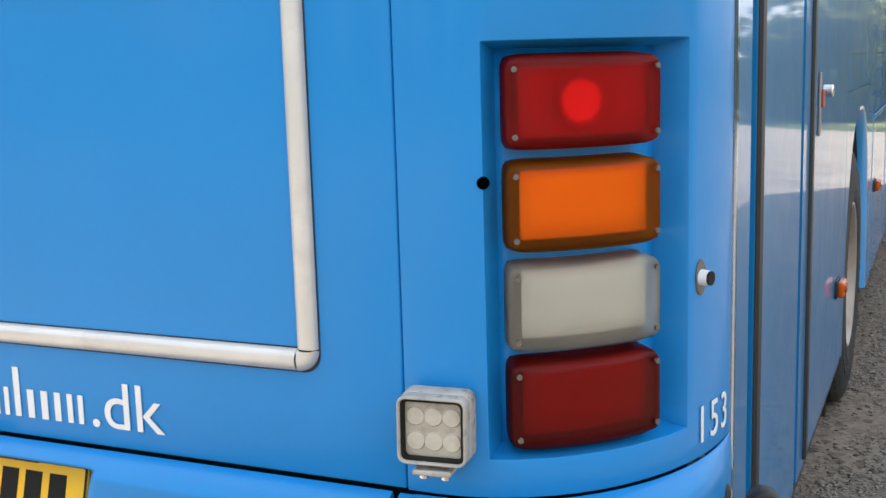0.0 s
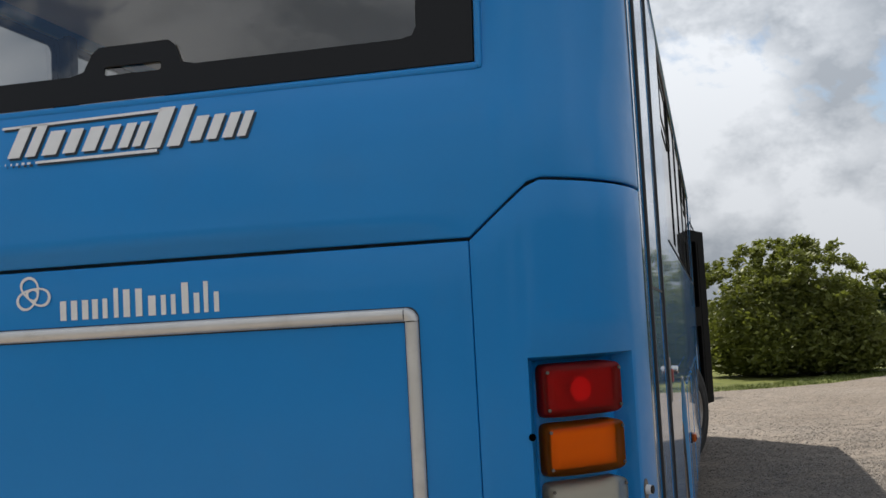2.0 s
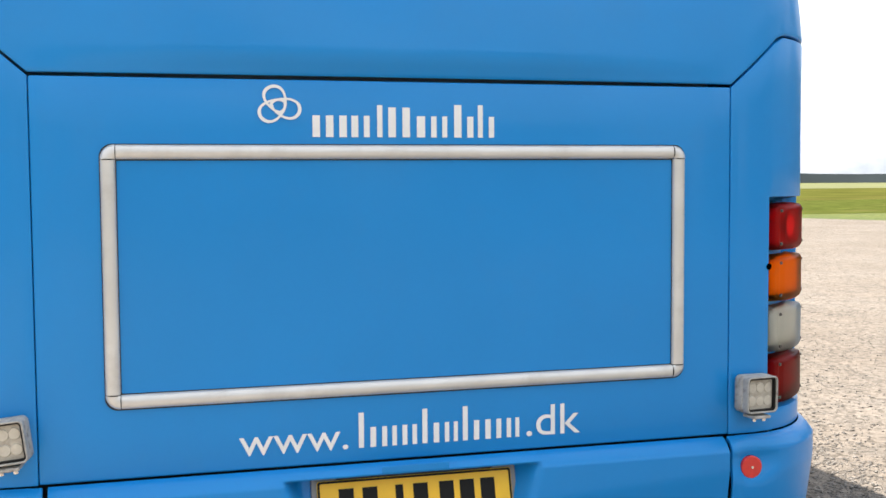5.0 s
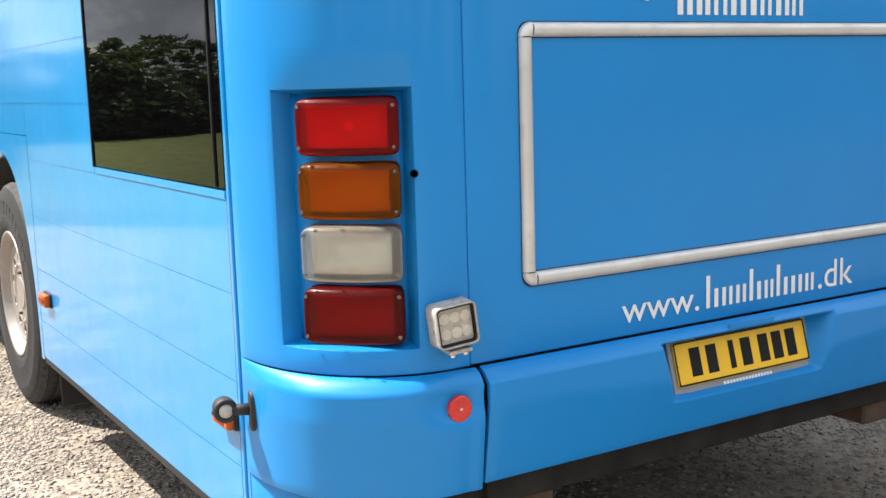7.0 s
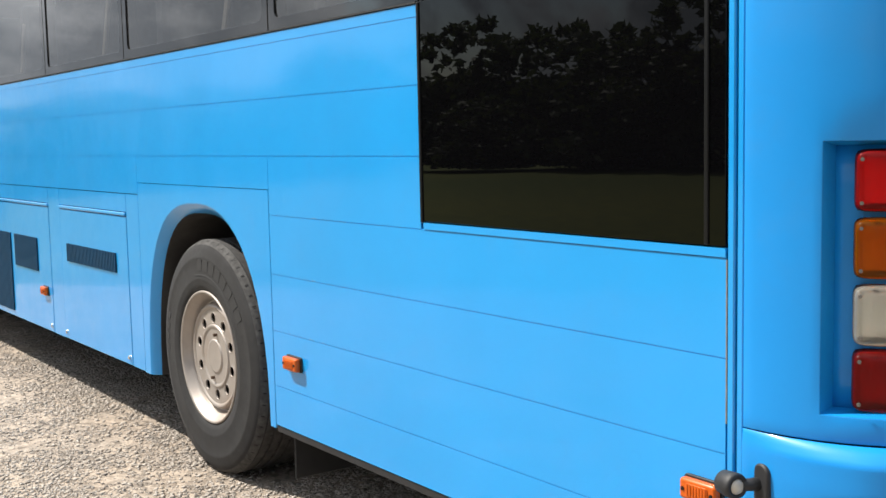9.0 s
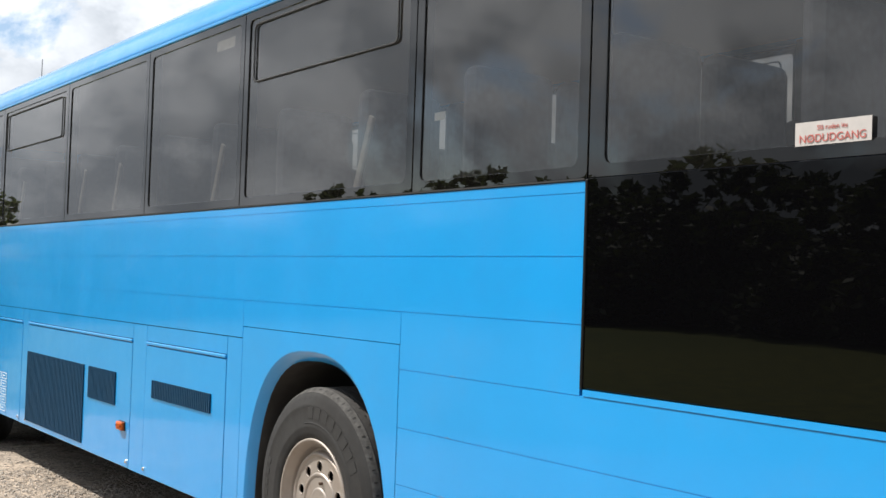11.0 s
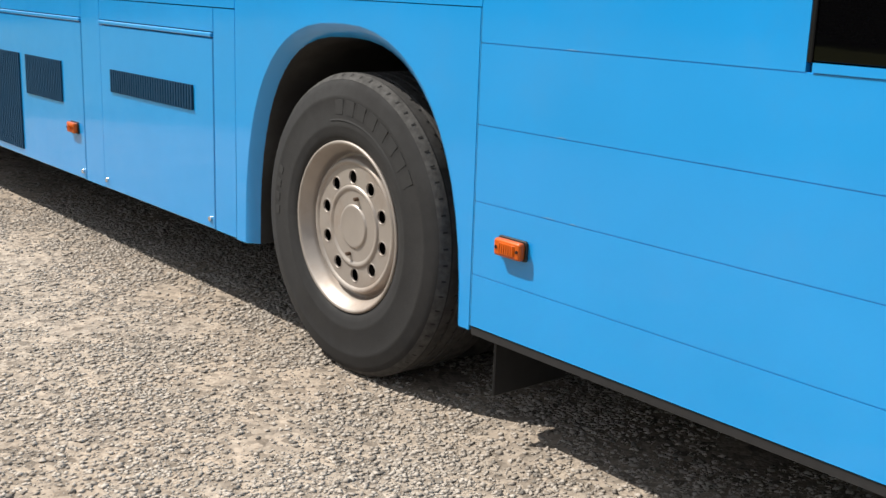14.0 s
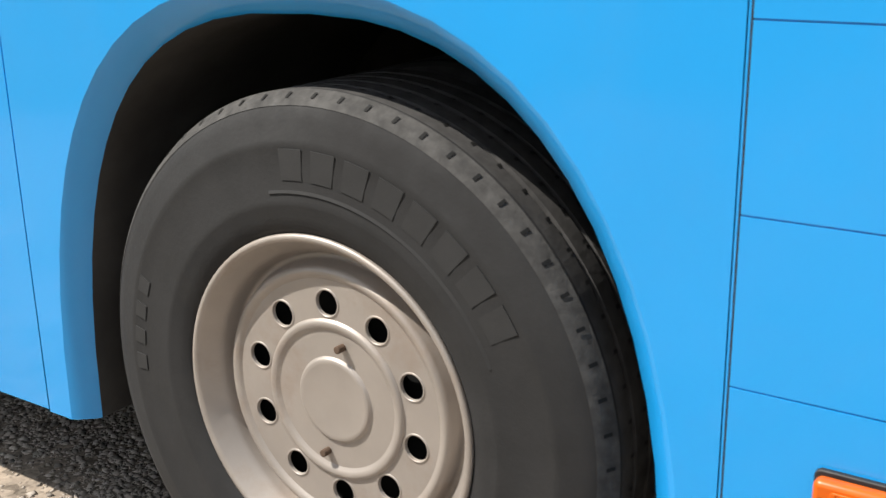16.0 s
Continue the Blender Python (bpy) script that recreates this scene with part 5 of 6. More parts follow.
# pale piping on the window side of some seat backs, and a small label on the glass
for y in (3.23, 4.74, 6.32, 7.02, 8.55, 9.9):
    box("seat_piping", -1.212, -1.196, y - 0.022, y + 0.022, 1.70, 2.27, PIPING, bus, 0.006, "pale seat edge",
        turn=Matrix.Translation((0, y, 1.95)) @ Matrix.Rotation(radians(20), 4, "X") @ Matrix.Translation((0, -y, -1.95)))
flat("glass_label", [rect(-2.575, -2.505, 2.168, 2.200)], Matrix.Translation((XL + 0.016, 0, 0)) @ LEFT, 0.001, PATCH_PALE, bus)
# sky showing through the far windows, put in as a pale patch
flat("glass_label", [rect(-4.64, -4.42, 2.745, 2.80)], Matrix.Translation((XL + 0.016, 0, 0)) @ LEFT, 0.001, PATCH_PALE, bus)

# emergency exit sticker
es = flat("exit_sticker", [rect(-0.880, -0.652, 1.930, 1.993)], Matrix.Translation((XL - 0.0015, 0, 0)) @ LEFT, 0.001, STICKER, bus, label="white emergency exit sticker with red words")
for body, size, z in (("NØDUDGANG", 0.030, 1.938), ("Slå ruden itu", 0.018, 1.970)):
    tx = bpy.data.curves.new("sticker_lettering", "FONT")
    tx.body, tx.size, tx.extrude, tx.align_x = body, size, 0.0003, "CENTER"
    tmp = bpy.data.objects.new("sticker_lettering", tx)
    me = bpy.data.meshes.new_from_object(tmp)
    bpy.data.objects.remove(tmp)
    me.materials.clear()
    me.transform(Matrix.Translation((XL - 0.003, 0.766, z)) @ LEFT)
    mesh_part("sticker_lettering", me, STICKER_RED, es, "red lettering")

# above the belt the tail corners draw in towards the roof
def draw_in(ob):
    for c in ob.children:
        draw_in(c)
    if ob.type != "MESH" or ob.name.startswith("seat") or ob.data.users > 1: return
    co = np.empty(len(ob.data.vertices) * 3)
    ob.data.vertices.foreach_get("co", co)
    co = co.reshape(-1, 3)
    a = np.clip((np.abs(co[:, 0]) - 0.93) / 0.28, 0, 1)
    b = np.clip((0.43 - co[:, 1]) / 0.22, 0, 1)
    co[:, 0] -= np.sign(co[:, 0]) * 0.10 * np.clip(co[:, 2] - 1.893, 0, 1.0) * a * a * (3 - 2 * a) * b
    ob.data.vertices.foreach_set("co", co.reshape(-1))
    ob.data.update()


draw_in(bus)

# mirrors and the open front door
def mirror_arm(k):
    a = tube("mirror_arm", [(k * (X - 0.03), 11.95, 1.45), (k * (X + 0.06), 12.06, 1.47), (k * (X + 0.18), 12.13, 1.55), (k * (X + 0.22), 12.12, 1.72)], 0.018, BLACK, bus, label="black mirror arm")
    hd = box("mirror_head", k * (X + 0.10), k * (X + 0.33), 12.05, 12.17, 1.70, 2.12, BLACK, a, 0.035, "black mirror housing", 3)


mirror_arm(-1)
hinge = Matrix.Translation((X + 0.003, 10.72, 0)) @ Matrix.Rotation(radians(76.5), 4, "Z") @ REAR
door = flat("passenger_door", [[(0, 2.40), (0, 2.525), (0.60, 2.525), (0.60, 0.48), (0.0, 0.48)], rounded(0.03, 0.22, 1.62, 2.40, 0.04), rounded(0.03, 0.22, 0.66, 1.40, 0.04)], hinge, 0.05, DOOR_BLACK, bus, 0.006, "black-framed glass passenger door standing open")
flat("pane", [rounded(0.30, 0.54, 0.60, 2.40, 0.04)], hinge @ Matrix.Translation((0, 0, 0.004)), 0.006, DOOR_BLACK, door, 0.001, "black glass")
mast = tube("roof_mirror_arm", [(X + 0.06, 11.24, 2.50), (X + 0.01, 11.26, 2.64), (X - 0.04, 11.28, 2.76), (X - 0.07, 11.28, 3.12)], 0.008, BLACK, bus, label="thin black arm over the door")
box("mirror_box", X - 0.10, X + 0.0, 11.24, 11.32, 2.64, 2.75, BLACK, mast, 0.015)

# ---- ground ----
def ground_material(name, kind):
    m = bpy.data.materials.new(name)
    m.use_nodes = True
    n, l = m.node_tree.nodes, m.node_tree.links
    b = n["Principled BSDF"]
    b.inputs["Roughness"].default_value = 0.92
    b.inputs["Specular IOR Level"].default_value = 0.25
    tc = n.new("ShaderNodeTexCoord")
    big = n.new("ShaderNodeTexNoise"); big.inputs["Detail"].default_value = 6.0
    fine = n.new("ShaderNodeTexNoise"); fine.inputs["Detail"].default_value = 5.0
    l.new(tc.outputs["Object"], big.inputs["Vector"]); l.new(tc.outputs["Object"], fine.inputs["Vector"])
    r1, r2 = n.new("ShaderNodeValToRGB"), n.new("ShaderNodeValToRGB")
    mx = n.new("ShaderNodeMix"); mx.data_type, mx.blend_type = "RGBA", "MULTIPLY"
    mx.inputs["Factor"].default_value = 1.0
    bp = n.new("ShaderNodeBump")
    if kind == "gravel":
        vo = n.new("ShaderNodeTexVoronoi"); vo.inputs["Scale"].default_value = 85.0
        l.new(tc.outputs["Object"], vo.inputs["Vector"])
        big.inputs["Scale"].default_value, fine.inputs["Scale"].default_value = 0.45, 6.0
        hs = n.new("ShaderNodeSeparateColor"); l.new(vo.outputs["Color"], hs.inputs[0])
        l.new(hs.outputs[0], r1.inputs[0])
        e = r1.color_ramp.elements
        e[0].position, e[0].color = 0.0, (0.165, 0.144, 0.124, 1)
        e[1].position, e[1].color = 1.0, (0.37, 0.332, 0.288, 1)
        mid = e.new(0.30); mid.color = (0.262, 0.228, 0.194, 1)
        l.new(big.outputs["Fac"], r2.inputs[0])
        r2.color_ramp.elements[0].position, r2.color_ramp.elements[1].position = 0.3, 0.7
        r2.color_ramp.elements[0].color, r2.color_ramp.elements[1].color = (0.80, 0.77, 0.74, 1), (1, 1, 1, 1)
        # packed sand between the stones, in worn patches
        sand = n.new("ShaderNodeMix"); sand.data_type = "RGBA"
        sand.inputs["B"].default_value = (0.345, 0.298, 0.250, 1)
        patch = n.new("ShaderNodeTexNoise"); patch.inputs["Scale"].default_value, patch.inputs["Detail"].default_value = 2.2, 9.0
        patch.inputs["Roughness"].default_value = 0.7
        l.new(tc.outputs["Object"], patch.inputs["Vector"])
        pr = n.new("ShaderNodeMapRange")
        pr.inputs["From Min"].default_value, pr.inputs["From Max"].default_value = 0.42, 0.60
        pr.inputs["To Min"].default_value, pr.inputs["To Max"].default_value = 0.05, 0.80
        l.new(patch.outputs["Fac"], pr.inputs["Value"]); l.new(pr.outputs["Result"], sand.inputs["Factor"])
        l.new(vo.outputs["Distance"], bp.inputs["Height"])
        bp.invert = True
        bp.inputs["Strength"].default_value, bp.inputs["Distance"].default_value = 0.28, 0.004
        l.new(r1.outputs[0], sand.inputs["A"])
        # hand-sized blotches, grey to tan
        blot, bmx = n.new("ShaderNodeValToRGB"), n.new("ShaderNodeMix")
        bmx.data_type, bmx.blend_type = "RGBA", "MULTIPLY"
        bmx.inputs["Factor"].default_value = 1.0
        fine.inputs["Roughness"].default_value = 0.75
        be = blot.color_ramp.elements
        be[0].position, be[0].color = 0.34, (0.88, 0.875, 0.87, 1)
        be[1].position, be[1].color = 0.66, (1.12, 1.085, 1.05, 1)
        l.new(fine.outputs["Fac"], blot.inputs[0])
        l.new(sand.outputs["Result"], bmx.inputs["A"]); l.new(blot.outputs[0], bmx.inputs["B"])
        # palm-wide clusters of paler and darker stones
        vc, hc, rc, cmx = (n.new("ShaderNode" + k) for k in ("TexVoronoi", "SeparateColor", "ValToRGB", "Mix"))
        vc.inputs["Scale"].default_value = 30.0
        cmx.data_type, cmx.blend_type = "RGBA", "MULTIPLY"
        cmx.inputs["Factor"].default_value = 1.0
        rc.color_ramp.elements[0].color, rc.color_ramp.elements[1].color = (0.55, 0.54, 0.53, 1), (1.27, 1.26, 1.25, 1)
        rc.color_ramp.elements.new(0.3).color = (0.95, 0.945, 0.94, 1)
        l.new(tc.outputs["Object"], vc.inputs["Vector"]); l.new(vc.outputs["Color"], hc.inputs[0]); l.new(hc.outputs[1], rc.inputs[0])
        l.new(bmx.outputs["Result"], cmx.inputs["A"]); l.new(rc.outputs["Color"], cmx.inputs["B"])
        r1 = cmx
    else:
        big.inputs["Scale"].default_value, fine.inputs["Scale"].default_value = 0.05, 3.0
        l.new(fine.outputs["Fac"], r1.inputs[0])
        r1.color_ramp.elements[0].position, r1.color_ramp.elements[1].position = 0.3, 0.75
        r1.color_ramp.elements[0].color, r1.color_ramp.elements[1].color = (0.062, 0.084, 0.017, 1), (0.142, 0.165, 0.040, 1)
        l.new(big.outputs["Fac"], r2.inputs[0])
        r2.color_ramp.elements[0].position, r2.color_ramp.elements[1].position = 0.35, 0.65
        r2.color_ramp.elements[0].color, r2.color_ramp.elements[1].color = (0.75, 0.80, 0.7, 1), (1.25, 1.05, 0.8, 1)
        l.new(fine.outputs["Fac"], bp.inputs["Height"])
        bp.inputs["Strength"].default_value, bp.inputs["Distance"].default_value = 0.8, 0.05
    l.new(r1.outputs["Result" if kind == "gravel" else "Color"], mx.inputs["A"]); l.new(r2.outputs[0], mx.inputs["B"])
    l.new(mx.outputs["Result"], b.inputs["Base Color"]); l.new(bp.outputs[0], b.inputs["Normal"])
    return m


def pale_left_shade_right(mat):
    """Paler, sandier strip on the driver's side; bus shade painted in on the right."""
    n, l = mat.node_tree.nodes, mat.node_tree.links
    b = n["Principled BSDF"]
    src = b.inputs["Base Color"].links[0].from_socket
    tc, sx, nz, ad, mr, mx = (n.new("ShaderNode" + k) for k in ("TexCoord", "SeparateXYZ", "TexNoise", "Math", "MapRange", "VectorMath"))
    cr = n.new("ShaderNodeValToRGB")
    nz.inputs["Scale"].default_value, nz.inputs["Detail"].default_value = 0.9, 5.0
    ad.operation, mx.operation = "MULTIPLY_ADD", "MULTIPLY"
    l.new(tc.outputs["Object"], sx.inputs[0]); l.new(tc.outputs["Object"], nz.inputs["Vector"])
    l.new(nz.outputs["Fac"], ad.inputs[0]); ad.inputs[1].default_value = 2.4; l.new(sx.outputs["X"], ad.inputs[2])
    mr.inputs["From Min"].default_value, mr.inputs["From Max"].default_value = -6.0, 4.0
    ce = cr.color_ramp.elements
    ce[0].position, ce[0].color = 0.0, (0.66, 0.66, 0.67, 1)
    # right-hand stop darkens the stones for the shade beside the bus
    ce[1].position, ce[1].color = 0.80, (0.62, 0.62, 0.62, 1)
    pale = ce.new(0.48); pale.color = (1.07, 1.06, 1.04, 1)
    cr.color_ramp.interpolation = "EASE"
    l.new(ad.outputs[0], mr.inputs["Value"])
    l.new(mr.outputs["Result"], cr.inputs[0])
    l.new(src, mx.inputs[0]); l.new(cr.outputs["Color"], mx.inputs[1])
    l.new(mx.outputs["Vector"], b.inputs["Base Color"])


GRAVEL, GRASS = ground_material("pale_gravel", "gravel"), ground_material("mown_grass", "grass")
pale_left_shade_right(GRAVEL)
rng = np.random.default_rng(7)

# the wide ground, falling gently away to the low fields ahead
vals = [-1600, -700, -300, -150, -80, -45, -25, -12, -4, 2, 8, 14, 20, 26, 34, 45, 60, 90, 150, 300, 700, 1600]


def fall(x, y):
    d = y - 42 - 0.2 * x
    return -0.06 - (0.0 if d < 0 else 0.9 * (1 - math.exp(-d / 40.0)))


verts = [(x, y, fall(x, y)) for x in vals for y in vals]
nv = len(vals)
faces = [(i * nv + j, (i + 1) * nv + j, (i + 1) * nv + j + 1, i * nv + j + 1) for i in range(nv - 1) for j in range(nv - 1)]
tagged(raw("ground", verts, faces, GRASS, None, "", True), "green grass and fields reaching the low horizon", "ground", kind="structure")

# gravel yard: its front-left edge is the line where the lawn begins
EDGE = [(-14.0, -4.0), (-8.5, 4.0), (-4.2, 9.4), (-2.04, 11.9), (-1.0, 13.8), (0.2, 18.0), (1.4, 20.4), (2.6, 20.9), (3.8, 21.7), (5.0, 23.4), (6.27, 25.3), (8.0, 28.0), (10.4, 32.2), (13.0, 35.8), (21.0, 44.0)]
loop = EDGE + [(26, 30), (24, 5), (15, -16), (-4, -20), (-15, -14)]
yard = flat("gravel_yard", [loop], Matrix.Translation((0, 0, -0.019)), 0.08, GRAVEL, None)
tagged(yard, "pale brown gravel yard with loose stones", "gravel", kind="structure")


def stones(name, count, areas, label, r0, r1):
    """Loose stones: squashed, irregular octahedra lying on the yard."""
    base = np.array([(1, 0, 0), (-1, 0, 0), (0, 1, 0), (0, -1, 0), (0, 0, 1), (0, 0, -0.5)], float)
    tri = np.array([(0, 2, 4), (2, 1, 4), (1, 3, 4), (3, 0, 4), (2, 0, 5), (1, 2, 5), (3, 1, 5), (0, 3, 5)])
    w = np.array([a[4] for a in areas], float)
    pick = rng.choice(len(areas), count * 2, p=w / w.sum())
    ar = np.array([a[:4] for a in areas], float)[pick]
    px = ar[:, 0] + ar[:, 1] * rng.normal(size=count * 2)
    py = ar[:, 2] + ar[:, 3] * rng.normal(size=count * 2)
    # washed together in drifts, with bare sand between
    drift = sum(np.sin(px * f * math.cos(a) + py * f * math.sin(a) + 9 * a) for f, a in ((3.1, 0.4), (5.3, 1.9), (8.7, 2.8), (11.9, 0.9), (17.0, 2.2)))
    keep = np.argsort(rng.random(count * 2) * 2.4 - drift * 0.32)[:count]
    px, py = px[keep], py[keep]
    rad = r0 + (r1 - r0) * rng.random(count) ** 3.5
    turn = rng.random(count) * 6.283
    sc = np.stack([rad * (0.8 + 0.5 * rng.random(count)), rad * (0.6 + 0.4 * rng.random(count)), rad * (0.32 + 0.26 * rng.random(count))], 1)
    v = base[None] * sc[:, None] + rng.normal(0, 0.13, (count, 6, 3)) * rad[:, None, None]
    c, s = np.cos(turn)[:, None], np.sin(turn)[:, None]
    out = np.stack([v[..., 0] * c - v[..., 1] * s + px[:, None], v[..., 0] * s + v[..., 1] * c + py[:, None], v[..., 2] + rad[:, None] * 0.10 - 0.019], -1)
    faces = (tri[None] + 6 * np.arange(count)[:, None, None]).reshape(-1, 3)
    me = bpy.data.meshes.new(name)
    me.vertices.add(count * 6); me.vertices.foreach_set("co", out.reshape(-1))
    me.loops.add(faces.size); me.loops.foreach_set("vertex_index", faces.reshape(-1).astype(np.int32))
    me.polygons.add(len(faces)); me.polygons.foreach_set("loop_start", (3 * np.arange(len(faces))).astype(np.int32))
    me.update(calc_edges=True)
    ob = mesh_part(name, me, STONE)
    return tagged(ob, label, "gravel", kind="stuff")


STONE = bpy.data.materials.new("loose_stone")
STONE.use_nodes = True
sn, sl = STONE.node_tree.nodes, STONE.node_tree.links
geo = sn.new("ShaderNodeNewGeometry")
ramp = sn.new("ShaderNodeValToRGB")
ramp.color_ramp.elements[0].color, ramp.color_ramp.elements[1].color = (0.130, 0.116, 0.102, 1), (0.43, 0.383, 0.334, 1)
mid = ramp.color_ramp.elements.new(0.22); mid.color = (0.275, 0.240, 0.205, 1)
sl.new(geo.outputs["Random Per Island"], ramp.inputs[0]); sl.new(ramp.outputs[0], sn["Principled BSDF"].inputs["Base Color"])
sn["Principled BSDF"].inputs["Roughness"].default_value = 0.85
pale_left_shade_right(STONE)
stones("loose_stones", 210000, [(-0.7, 0.5, 3.2, 2.5, 1.5), (-2.0, 0.9, 4.0, 2.2, 5), (-2.6, 1.5, 7.0, 4.0, 4), (0.3, 1.1, 1.2, 1.6, 1.5), (-1.9, 0.5, 1.6, 1.6, 1.6), (2.0, 0.8, 4.0, 3.0, 4.0), (3.5, 2.5, 11.0, 5.0, 2.5)],
       "loose grey and tan gravel stones", 0.0032, 0.0150)
stones("coarse_stones", 85000, [(-0.9, 0.35, 5.0, 1.6, 3), (-0.4, 0.7, 3.0, 2.0, 1.5), (2.1, 0.6, 4.5, 2.5, 6), (2.8, 1.2, 8.5, 3.0, 5)],
       "coarse loose stones under and beside the bus", 0.0055, 0.0170)

lath = box("wooden_lath", -1.06, -0.62, 9.03, 9.055, -0.018, -0.006, POST_WOOD, None, 0.002)
tagged(lath, "thin pale wooden lath lying on the gravel under the bus", "lath")

# ---- plants ----
LEAF = material("bush_leaf", (0.118, 0.130, 0.029), 0.55, vary=0.35, scale=4.0, spec=0.3)
LEAF_DARK = material("dark_tree_leaf", (0.036, 0.058, 0.020), 0.6, vary=0.35, scale=2.0, spec=0.3)
LEAF_YOUNG = material("young_tree_leaf", (0.175, 0.185, 0.040), 0.55, vary=0.35, scale=4.0, spec=0.3)
BARK = material("grey_bark", (0.12, 0.095, 0.07), 0.9, vary=0.3, scale=12, bump=0.5, bump_scale=40)
for mt in (LEAF, LEAF_YOUNG, LEAF_DARK):
    nn, ll = mt.node_tree.nodes, mt.node_tree.links
    bs = nn["Principled BSDF"]
    tl = nn.new("ShaderNodeBsdfTranslucent"); tl.inputs["Color"].default_value = (0.10, 0.13, 0.030, 1) if mt is LEAF_DARK else (0.26, 0.30, 0.045, 1)
    ms = nn.new("ShaderNodeMixShader"); ms.inputs[0].default_value = 0.24
    ll.new(bs.outputs[0], ms.inputs[1]); ll.new(tl.outputs[0], ms.inputs[2]); ll.new(ms.outputs[0], nn["Material Output"].inputs[0])


def leaves(centres, radii, count, size):
    """Leaf blades scattered in lumps: diamond blades of two triangles each, denser near each lump's skin."""
    k = rng.choice(len(centres), count, p=np.array(radii) ** 2 / np.sum(np.array(radii) ** 2))
    d = rng.normal(size=(count, 3)); d /= np.linalg.norm(d, axis=1)[:, None]
    rr = np.array(radii)[k] * (0.35 + 0.65 * rng.random(count) ** 0.5) * (1 + 0.16 * rng.normal(size=count))
    p = np.array(centres)[k] + d * rr[:, None] * np.array((1, 1, 0.85))
    a = rng.normal(size=(count, 3)); a[:, 2] = a[:, 2] * 0.5 - 0.1
    a /= np.linalg.norm(a, axis=1)[:, None]
    b = np.cross(a, rng.normal(size=(count, 3))); b /= np.linalg.norm(b, axis=1)[:, None]
    s = size * (0.6 + 0.8 * rng.random(count))[:, None]
    v = np.stack([p - a * s, p + b * s * 0.42, p + a * s, p - b * s * 0.42], 1)
    v = v[(v[..., 2] > 0.05).all(1)]
    return v.reshape(-1, 3), (np.arange(len(v))[:, None] * 4 + np.arange(4)[None])


def quads(name, v, f, mat, parent=None, label=""):
    me = bpy.data.meshes.new(name)
    me.vertices.add(len(v)); me.vertices.foreach_set("co", v.reshape(-1))
    me.loops.add(f.size); me.loops.foreach_set("vertex_index", f.reshape(-1).astype(np.int32))
    me.polygons.add(len(f)); me.polygons.foreach_set("loop_start", (4 * np.arange(len(f))).astype(np.int32))
    me.update(calc_edges=True)
    return mesh_part(name, me, mat, parent, label)


def plant(name, at, width, depth, height, count, size, mat, label, category, trunk=0.0, group="", lumps=16, slope=0.0):
    """A bush or tree: tapered trunk and limbs, and a crown of lumps of single leaves with gaps between."""
    ob = thing(name, at, label, category, group)
    cs, rs = [], []
    for i in range(lumps):
        u = rng.random(2) * 2 - 1
        z = trunk + (height - trunk) * (0.12 + 0.80 * rng.random())
        fade = 1 - 0.55 * ((z - trunk) / (height - trunk)) ** 2
        r = (0.17 + 0.13 * rng.random()) * min(width, height - trunk)
        if trunk == 0.0:
            ta, q = 6.283 * rng.random(), rng.random() ** 0.5
            dome = max(r * 0.6, height * (1 - 0.62 * q ** 2.4) - r * 0.75)
            cs.append((math.cos(ta) * q * (width / 2 - r * 0.5), math.sin(ta) * q * (depth / 2 - r * 0.5), r * 0.5 + (dome - r * 0.5) * rng.random() ** 0.5))
        else:
            cs.append((u[0] * (width / 2 - r * 0.6) * fade, u[1] * (depth / 2 - r * 0.6) * fade, min(z, height - r * 0.7)))
        rs.append(r)
    if trunk == 0.0:
        # low skirt of foliage down to the ground
        for i in range(lumps // 2):
            a, r = 6.283 * rng.random(), 0.16 * min(width, height)
            q = 0.35 + 0.6 * rng.random()
            cs.append((math.cos(a) * (width / 2 - r) * q, math.sin(a) * (depth / 2 - r) * q, r * (0.55 + 0.5 * rng.random())))
            rs.append(r)
        # shoots that break the outline
        for i in range(lumps * 3):
            a, q = 6.283 * rng.random(), rng.random() ** 0.5
            cs.append((math.cos(a) * width * 0.5 * q, math.sin(a) * depth * 0.5 * q, height * (0.55 + 0.47 * (1 - q * q) ** 0.5 + 0.15 * rng.random() ** 2)))
            rs.append(0.05 * height * (0.4 + rng.random()))
    cs = [(x, y, z * (1 - slope * x / width)) for x, y, z in cs]
    v, f = leaves(cs, rs, count, size)
    cr = quads("crown", v, f, mat, ob)
    limbs = []
    if trunk > 0.3:
        tr = tube("trunk", [(0, 0, 0), (0.05, 0.02, trunk * 0.6), (0.02, 0.0, trunk + 0.3)], [0.05 * height / 2, 0.04 * height / 2, 0.02 * height / 2], BARK, ob)
        tr.matrix_parent_inverse = Matrix.Identity(4)
    for c, r in list(zip(cs, rs))[:9 if trunk else 4]:
        lb = tube("limb", [(c[0] * 0.1, c[1] * 0.1, trunk * 0.7), (c[0] * 0.55, c[1] * 0.55, (trunk * 0.7 + c[2]) / 2), c], [0.03 + 0.006 * height, 0.02, 0.008], BARK, ob, 6)
        lb.matrix_parent_inverse = Matrix.Identity(4)
    cr.matrix_parent_inverse = Matrix.Identity(4)
    return ob


